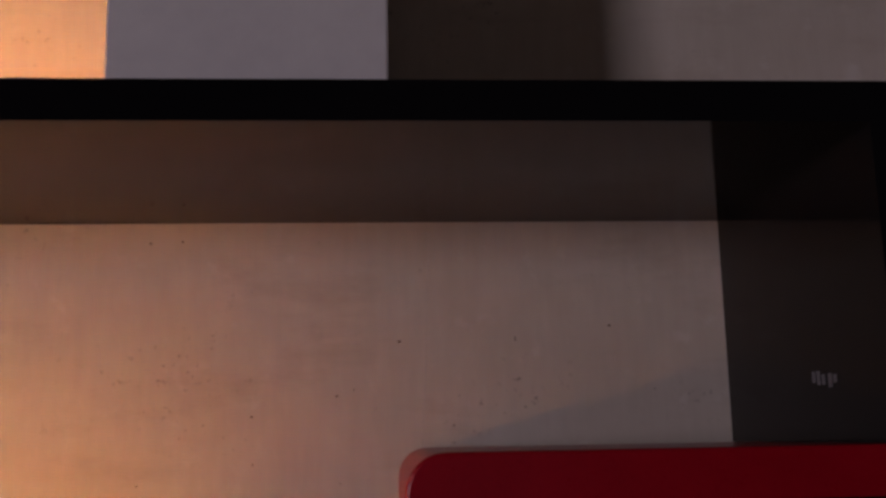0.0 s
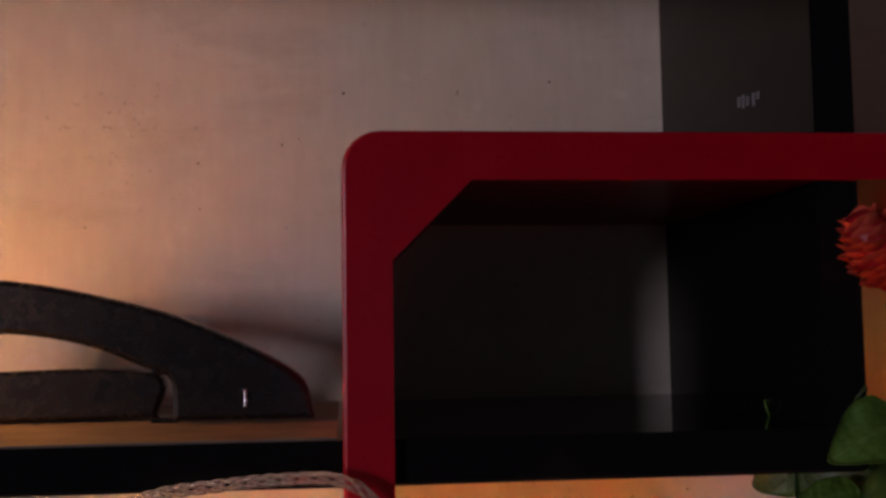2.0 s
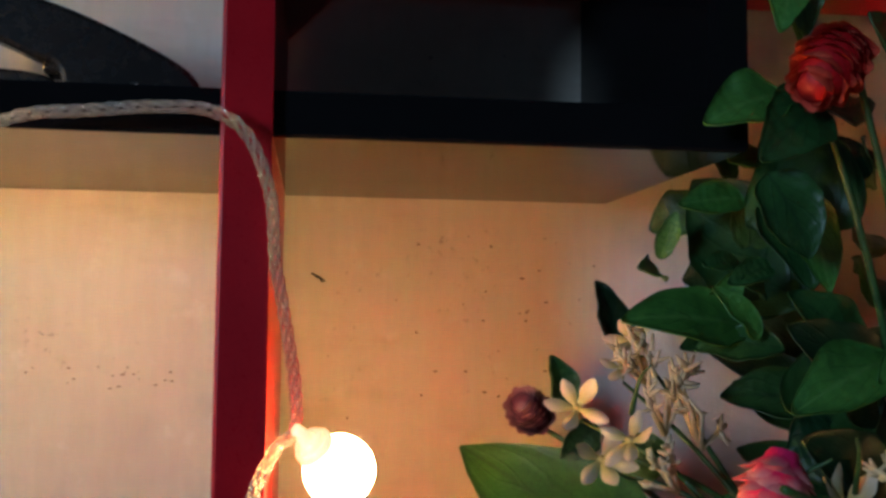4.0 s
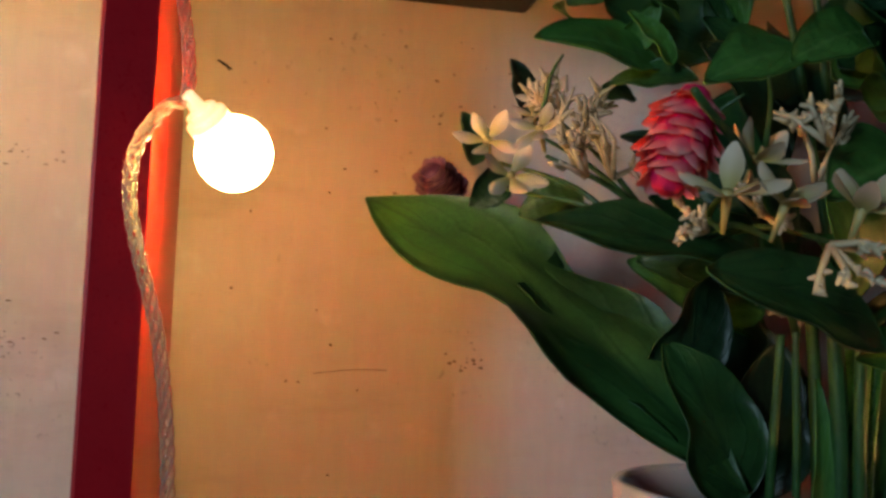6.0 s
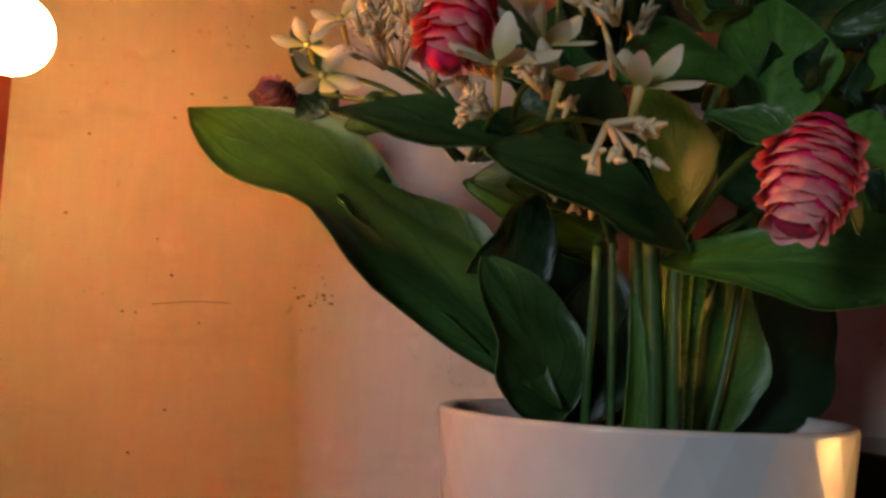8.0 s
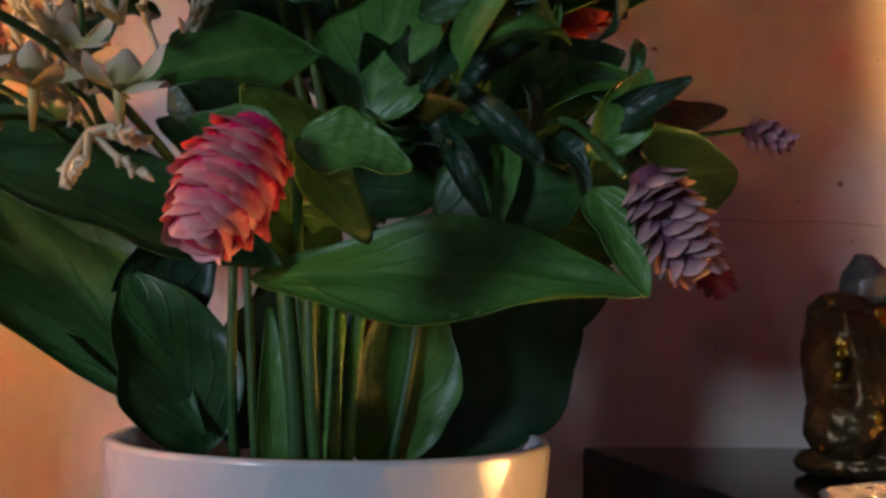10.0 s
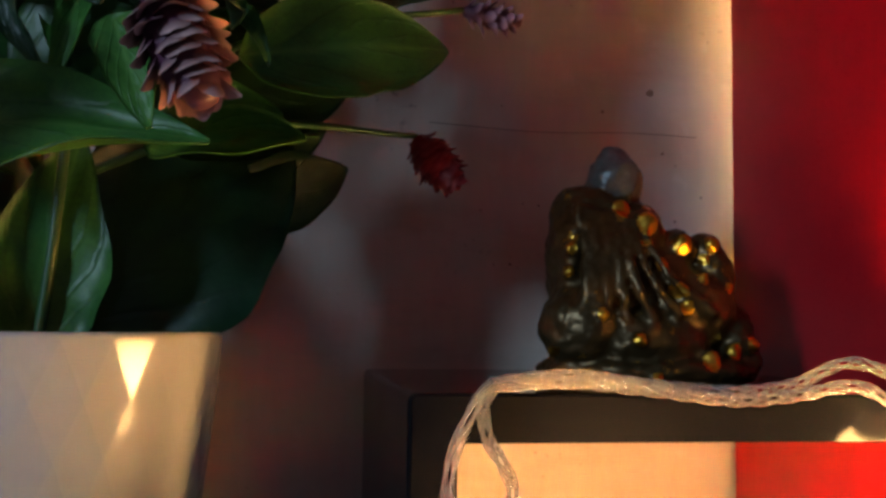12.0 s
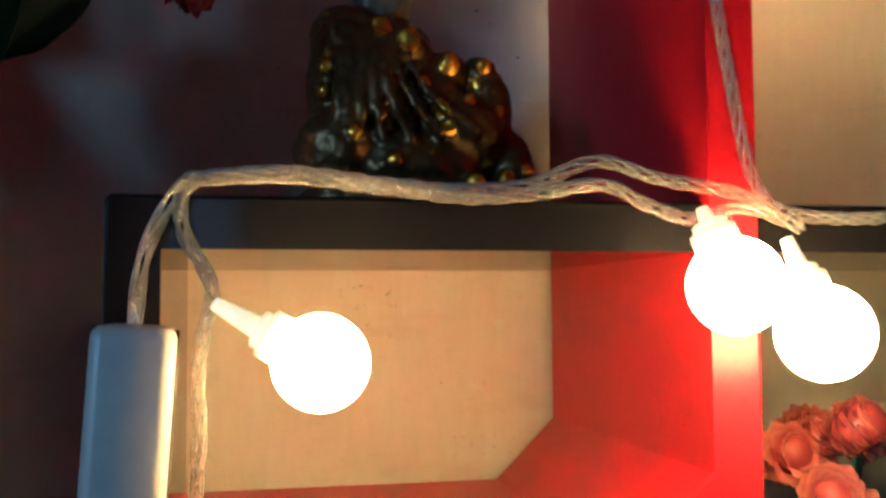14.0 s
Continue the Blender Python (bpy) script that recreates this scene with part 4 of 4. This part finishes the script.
DUST = grained("settled_dust", (0.15, 0.125, 0.10), (0.24, 0.20, 0.16), 90, (0.7, 0.9), 0.2, 0.0002)
film_of_dust = part("dust_layer", box((AX0 + BT + 0.001, -D + 0.004, AZ0 + BT), (-0.0015, -0.002, AZ0 + BT + 0.0003)), DUST, None, smooth=False)
tagged(film_of_dust, "thin pale dust lying on the black shelf board", "dust", kind="stuff")

# sunglasses lying folded on the upper shelf
SZ = AZ0 + BT + 0.0003
sunglasses = thing("sunglasses", (-0.08, -0.045, SZ), "black plastic sunglasses lying folded on the black shelf", "sunglasses")


def band(upper, lower, y0, y1, bevel):
    """A slab between an upper and a lower line in x and z."""
    return prism(upper + lower[::-1], y0, y1, bevel)


def arc(points, n=8):
    return [(p.x, p.z) for p in smooth_path([(x, 0, z) for x, z in points], n)]


brow_top = arc([(-0.160, SZ + 0.012), (-0.125, SZ + 0.0330), (-0.100, SZ + 0.0382), (-0.0868, SZ + 0.0380), (-0.064, SZ + 0.0335), (-0.0416, SZ + 0.0270), (-0.0138, SZ + 0.0135), (-0.0080, SZ + 0.0010)])
brow_low = arc([(-0.150, SZ + 0.006), (-0.125, SZ + 0.0190), (-0.100, SZ + 0.0240), (-0.0868, SZ + 0.0242), (-0.070, SZ + 0.0210), (-0.0560, SZ + 0.0156), (-0.0482, SZ + 0.0120), (-0.0470, SZ + 0.0010)])
part("frame_front", band(brow_top, brow_low, -0.058, -0.050, 0.0015), GLASSES, sunglasses, smooth=False)
part("temple", prism(arc([(-0.150, SZ + 0.0105), (-0.10, SZ + 0.0142), (-0.0552, SZ + 0.0134), (-0.0542, SZ + 0.0012)], 5) + [(-0.150, SZ + 0.0006)], -0.046, -0.040, 0.001), GLASSES, sunglasses, smooth=False)
part("temple", prism(arc([(-0.140, SZ + 0.0085), (-0.10, SZ + 0.0118), (-0.0600, SZ + 0.0105), (-0.0590, SZ + 0.0012)], 5) + [(-0.140, SZ + 0.0006)], -0.036, -0.030, 0.001), GLASSES, sunglasses, smooth=False)
part("bridge", box((-0.0545, -0.051, SZ + 0.0128), (-0.0465, -0.041, SZ + 0.0152), 0.0008), GLASSES, sunglasses, smooth=False)
part("bridge", box((-0.0545, -0.051, SZ), (-0.0465, -0.041, SZ + 0.0014), 0.0005), GLASSES, sunglasses, smooth=False)
part("hinge", box((-0.0276, -0.0590, SZ + 0.0045), (-0.0266, -0.0575, SZ + 0.0090), 0.0003), STEEL, sunglasses, "small steel hinge pin", smooth=False)

sunglasses.location, sunglasses.scale.x = (-0.076, -0.060, SZ), 0.95

# seated figurine on the lower black shelf
def carved_figurine(x0, y0, z0):
    """A robed seated shape welded from rounded masses and fold ridges, with gold knobs that stand in for bulb glints
    and a paler top, as one mesh.
    """
    tall = 0.00113
    bm = bmesh.new()
    masses = ((30.0, 0, 3.0, 30.5, 20, 5.5), (16.0, 0, 24, 12.5, 13, 22), (7.6, -1, 28, 5.2, 10, 17), (13.0, 0, 39, 10.0, 9, 7.0), (25.0, -2, 33, 9.0, 10, 9.5),
                                (36.0, -4, 31, 5.4, 7, 5.0), (44.5, -2, 31.5, 4.6, 7, 4.0), (46.0, -1, 23, 7.2, 10, 10.5), (38.0, -4, 17, 14, 13, 10), (51.5, 0, 10, 7.6, 11, 9.5),
                                (10.0, -6, 13, 11, 12, 10), (26.0, -8, 10, 18, 11, 8), (56.0, 0, 4.5, 4.5, 9, 6), (21.0, 0, 46.8, 7.6, 7.8, 7.6), (20.6, 0, 52.6, 4.4, 4.4, 3.0),
                                (17.5, -1, 45.5, 3.4, 6, 5.0), (31.5, -5, 24, 9, 9, 9))
    knobs = []
    for x, z, r in ((19.5, 39.5, 2.2), (25.5, 36.0, 2.6), (35.5, 31.5, 2.4), (44.5, 32, 1.9), (42.5, 28.5, 1.3), (32, 21, 1.7), (34, 17, 1.6), (40, 24, 1.5),
                    (12, 15.5, 1.4), (21, 10, 1.5), (40.5, 5.5, 2.2), (55, 9, 1.8), (49.5, 7.5, 1.9), (1.5, 7, 1.2), (6, 30, 1.3), (5.5, 25, 1.2), (48, 22, 1.2), (29, 27, 1.4), (25.5, 1.8, 1.3)):
        depth = [y - sy * math.sqrt(1 - ((x - mx) / sx) ** 2 - ((z - mz) / sz) ** 2) for mx, y, mz, sx, sy, sz in masses if ((x - mx) / sx) ** 2 + ((z - mz) / sz) ** 2 < 1]
        if depth:
            knobs.append((x, min(depth), z, 1.25 * r))
    for x, y, z, sx, sy, sz in masses + tuple((x, y, z, r, 1.6, 0.9 * r) for x, y, z, r in knobs):
        bmesh.ops.create_icosphere(bm, subdivisions=3, radius=0.001, matrix=Matrix.Translation((x0 + x * 0.001, y0 + y * 0.001, z0 + z * tall)) @ Matrix.Diagonal((sx, sy, 1.13 * sz, 1)))
    for k in range(9):
        u = k / 8
        top = Vector((x0 + 0.008 + 0.016 * u, y0 - 0.009 - 0.002 * u, z0 + 0.046 - 0.004 * u))
        low = Vector((x0 + 0.005 + 0.036 * u * u, y0 - 0.0135 - 0.004 * u, z0 + 0.010 + 0.008 * u))
        mid = top.lerp(low, 0.5) + Vector((0.002 - 0.006 * u, -0.0035, -0.002))
        tube(bm, smooth_path([top, mid, low], 6), (0.0011, 0.0017), 6)
    for v in bm.verts:
        v.co.z = max(v.co.z, z0 + 0.0002)
    rough = part("figurine_block", bm, BRONZE)
    mod = rough.modifiers.new("weld", "REMESH")
    mod.mode, mod.voxel_size, mod.use_smooth_shade = "VOXEL", 0.0007, True
    mod = rough.modifiers.new("soften", "SMOOTH")
    mod.factor, mod.iterations = 0.5, 5
    folds = bpy.data.textures.new("folds", "MARBLE")
    folds.noise_scale, folds.turbulence = 0.0046, 4.0
    mod = rough.modifiers.new("folds", "DISPLACE")
    mod.texture, mod.strength, mod.mid_level, mod.texture_coords = folds, 0.0011, 0.5, "LOCAL"
    bpy.context.view_layer.update()
    carved = bpy.data.meshes.new_from_object(rough.evaluated_get(bpy.context.evaluated_depsgraph_get()))
    bpy.data.objects.remove(rough)
    bm = bmesh.new()
    bm.from_mesh(carved)
    bpy.data.meshes.remove(carved)
    crown = Vector((x0 + 0.0210, y0, z0 + 0.0550))
    for f in bm.faces:
        f.material_index = 2 if (f.calc_center_median() - crown).length < 0.0092 else 0
    for f in bm.faces:
        c = f.calc_center_median()
        for x, y, z, r in knobs:
            if ((c.x - x0) * 1000 - x) ** 2 + ((c.z - z0) / tall - z) ** 2 < (0.85 * r) ** 2 and (c.y - y0) * 1000 < y + 1.5:
                f.material_index = 1
                break
    ob = part("figurine", bm, BRONZE)
    ob.data.materials.append(GOLD_GLINT)
    ob.data.materials.append(PALE_RESIN)
    return tagged(ob, "small dark antique-gold seated figurine on the black shelf", "figurine")


# gold of the knobs that stand in for bulb reflections
GOLD_GLINT = plain("gold_glint", (0.95, 0.50, 0.07), 0.3, 1.0)
PALE_RESIN = plain("pale_resin", (0.070, 0.064, 0.060), 0.36)
carved_figurine(0.3110, -0.071, BZ1)

# a small red flower bunch inside the lower black shelf
posy = thing("red_flowers", (0.447, -0.080, BZ0 + BT), "small bunch of red cloth flowers standing in the black shelf", "artificial flowers")
bouquet_kept, bouquet = bouquet, posy
rnd = random.Random(4)
for k in range(7):
    p = Vector((0.447 + rnd.uniform(-0.014, 0.016), -0.080 + rnd.uniform(-0.012, 0.012), 1.192 + rnd.uniform(-0.016, 0.014)))
    cone_flower(p, (rnd.uniform(-0.6, 0.6), -0.7, rnd.uniform(0, 1)), 0.014, 0.015, DUSTY, "crumpled dusty red cloth flower head", 20 + k, 44, 1.1)
    stem([(0.447 + 0.002 * (k - 3), -0.080, BZ0 + BT + 0.0005), (0.447, -0.080, 1.14), p], 0.001, 0.0008)
bouquet = bouquet_kept

# marks on the wall and boards
insect = thing("dead_insect", (0.0231, -0.0005, 1.3911), "tiny dark dead insect stuck to the plaster wall", "insect")
bm = bmesh.new()
tube(bm, [Vector((0.0208, -0.0006, 1.3924)), Vector((0.0231, -0.0008, 1.3912)), Vector((0.0254, -0.0005, 1.3897))], (0.0004, 0.0003), 6)
for x, z in ((0.0222, 1.3908), (0.0238, 1.3915), (0.0246, 1.3893)):
    tube(bm, [Vector((0.0231, -0.0006, 1.3911)), Vector((x, -0.0005, z))], 0.00018, 4)
part("body", bm, BLACK, insect)
STAIN = grained("mould_stain", (0.19, 0.13, 0.09), (0.34, 0.25, 0.18), 300, (0.8, 0.9))
rnd = random.Random(8)
for name, label, spots in (("mould_spots", "cluster of brown mould specks on the plaster", [(0.1068 + rnd.gauss(0, 0.004), 1.2965 + rnd.gauss(0, 0.0028), rnd.uniform(0.0003, 0.0008)) for _ in range(14)]),
                           ("mould_spots", "brown specks and pits on the plaster", [(0.3692, 1.3521, 0.0014), (0.3521, 1.3447, 0.0006), (0.297, 1.397, 0.0012), (0.3735, 1.3310, 0.0006), (0.383, 1.29, 0.0007)]
                            + [(rnd.uniform(0.29, 0.39), rnd.uniform(1.29, 1.42), rnd.uniform(0.0002, 0.0006)) for _ in range(14)]),
                           ("mould_spots", "scattered dark specks on the plaster", [(rnd.uniform(-0.09, 0.09), rnd.uniform(1.44, 1.575), rnd.uniform(0.0002, 0.0006)) for _ in range(26)]),
                           ("mould_spots", "scattered dark specks on the plaster", [(rnd.uniform(0.02, 0.12), rnd.uniform(1.24, 1.41), rnd.uniform(0.0002, 0.0006)) for _ in range(26)])):
    bm = bmesh.new()
    for x, z, r in spots:
        ring = [bm.verts.new((x + r * rnd.uniform(0.6, 1.5) * math.cos(math.tau * k / 7), -0.0003, z + r * rnd.uniform(0.5, 1.1) * math.sin(math.tau * k / 7))) for k in range(7)]
        bm.faces.new(ring)
    tagged(part(name, bm, STAIN, None, smooth=False), label, "stain", kind="stuff")
for cx, cz, wide, tall, count in ((-0.045, 1.357, 0.014, 0.003, 22), (-0.040, 1.297, 0.014, 0.006, 34), (0.100, 1.385, 0.009, 0.008, 9), (0.082, 1.362, 0.010, 0.007, 8)):
    bm = bmesh.new()
    for k in range(count):
        x, z, r = rnd.gauss(cx, wide), rnd.gauss(cz, tall), rnd.uniform(0.0002, 0.0006)
        bm.faces.new([bm.verts.new((x + r * rnd.uniform(0.8, 2.2) * math.cos(math.tau * q / 7), -0.0003, z + r * rnd.uniform(0.4, 0.9) * math.sin(math.tau * q / 7))) for q in range(7)])
    tagged(part("mould_spots", bm, STAIN, None, smooth=False), "smudged brown mould specks on the plaster", "stain", kind="stuff")
for line in ([(0.056, 1.2922), (0.068, 1.2936), (0.080, 1.2938)], [(0.292, 1.3385), (0.330, 1.3368), (0.362, 1.3378), (0.386, 1.3372)]):
    bm = bmesh.new()
    tube(bm, smooth_path([(x, 0.0, z) for x, z in line], 6), 0.00016, 5)
    tagged(part("hairline_crack", bm, STAIN, None), "fine brown hairline crack in the plaster", "plaster mark", kind="structure")
CRACK = grained("crack_dust", (0.62, 0.55, 0.47), (0.72, 0.65, 0.57), 100, (0.8, 0.9))
for label, line in (("fine raised vertical line in the plaster", [(0.0115, 1.5733), (0.0102, 1.545), (0.0095, 1.52), (0.0080, 1.5)]),):
    bm = bmesh.new()
    tube(bm, smooth_path([(x, 0.0001, z) for x, z in line], 6), 0.00028, 6)
    tagged(part("plaster_ridge", bm, CRACK, None), label, "plaster mark", kind="structure")
# a small unreadable pale print on the black side board
PRINT = grained("pale_print", (0.14, 0.13, 0.13), (0.24, 0.23, 0.23), 500, (0.5, 0.6))
label_mark = thing("printed_mark", (AX1 - BT - 0.0002, -0.076, 1.5175), "tiny worn pale printed mark on the black board", "printed mark")
for k, (y, z0, z1) in enumerate(((-0.0695, 1.5162, 1.5192), (-0.0725, 1.5158, 1.5196), (-0.0755, 1.5162, 1.5190), (-0.0795, 1.5156, 1.5194), (-0.0825, 1.5172, 1.5194))):
    part("bar", box((AX1 - BT - 0.0004, y - 0.0009, z0 - 0.0004 * k), (AX1 - BT + 0.0004, y + 0.0007, z1 - 0.0004 * k)), PRINT, label_mark, smooth=False)
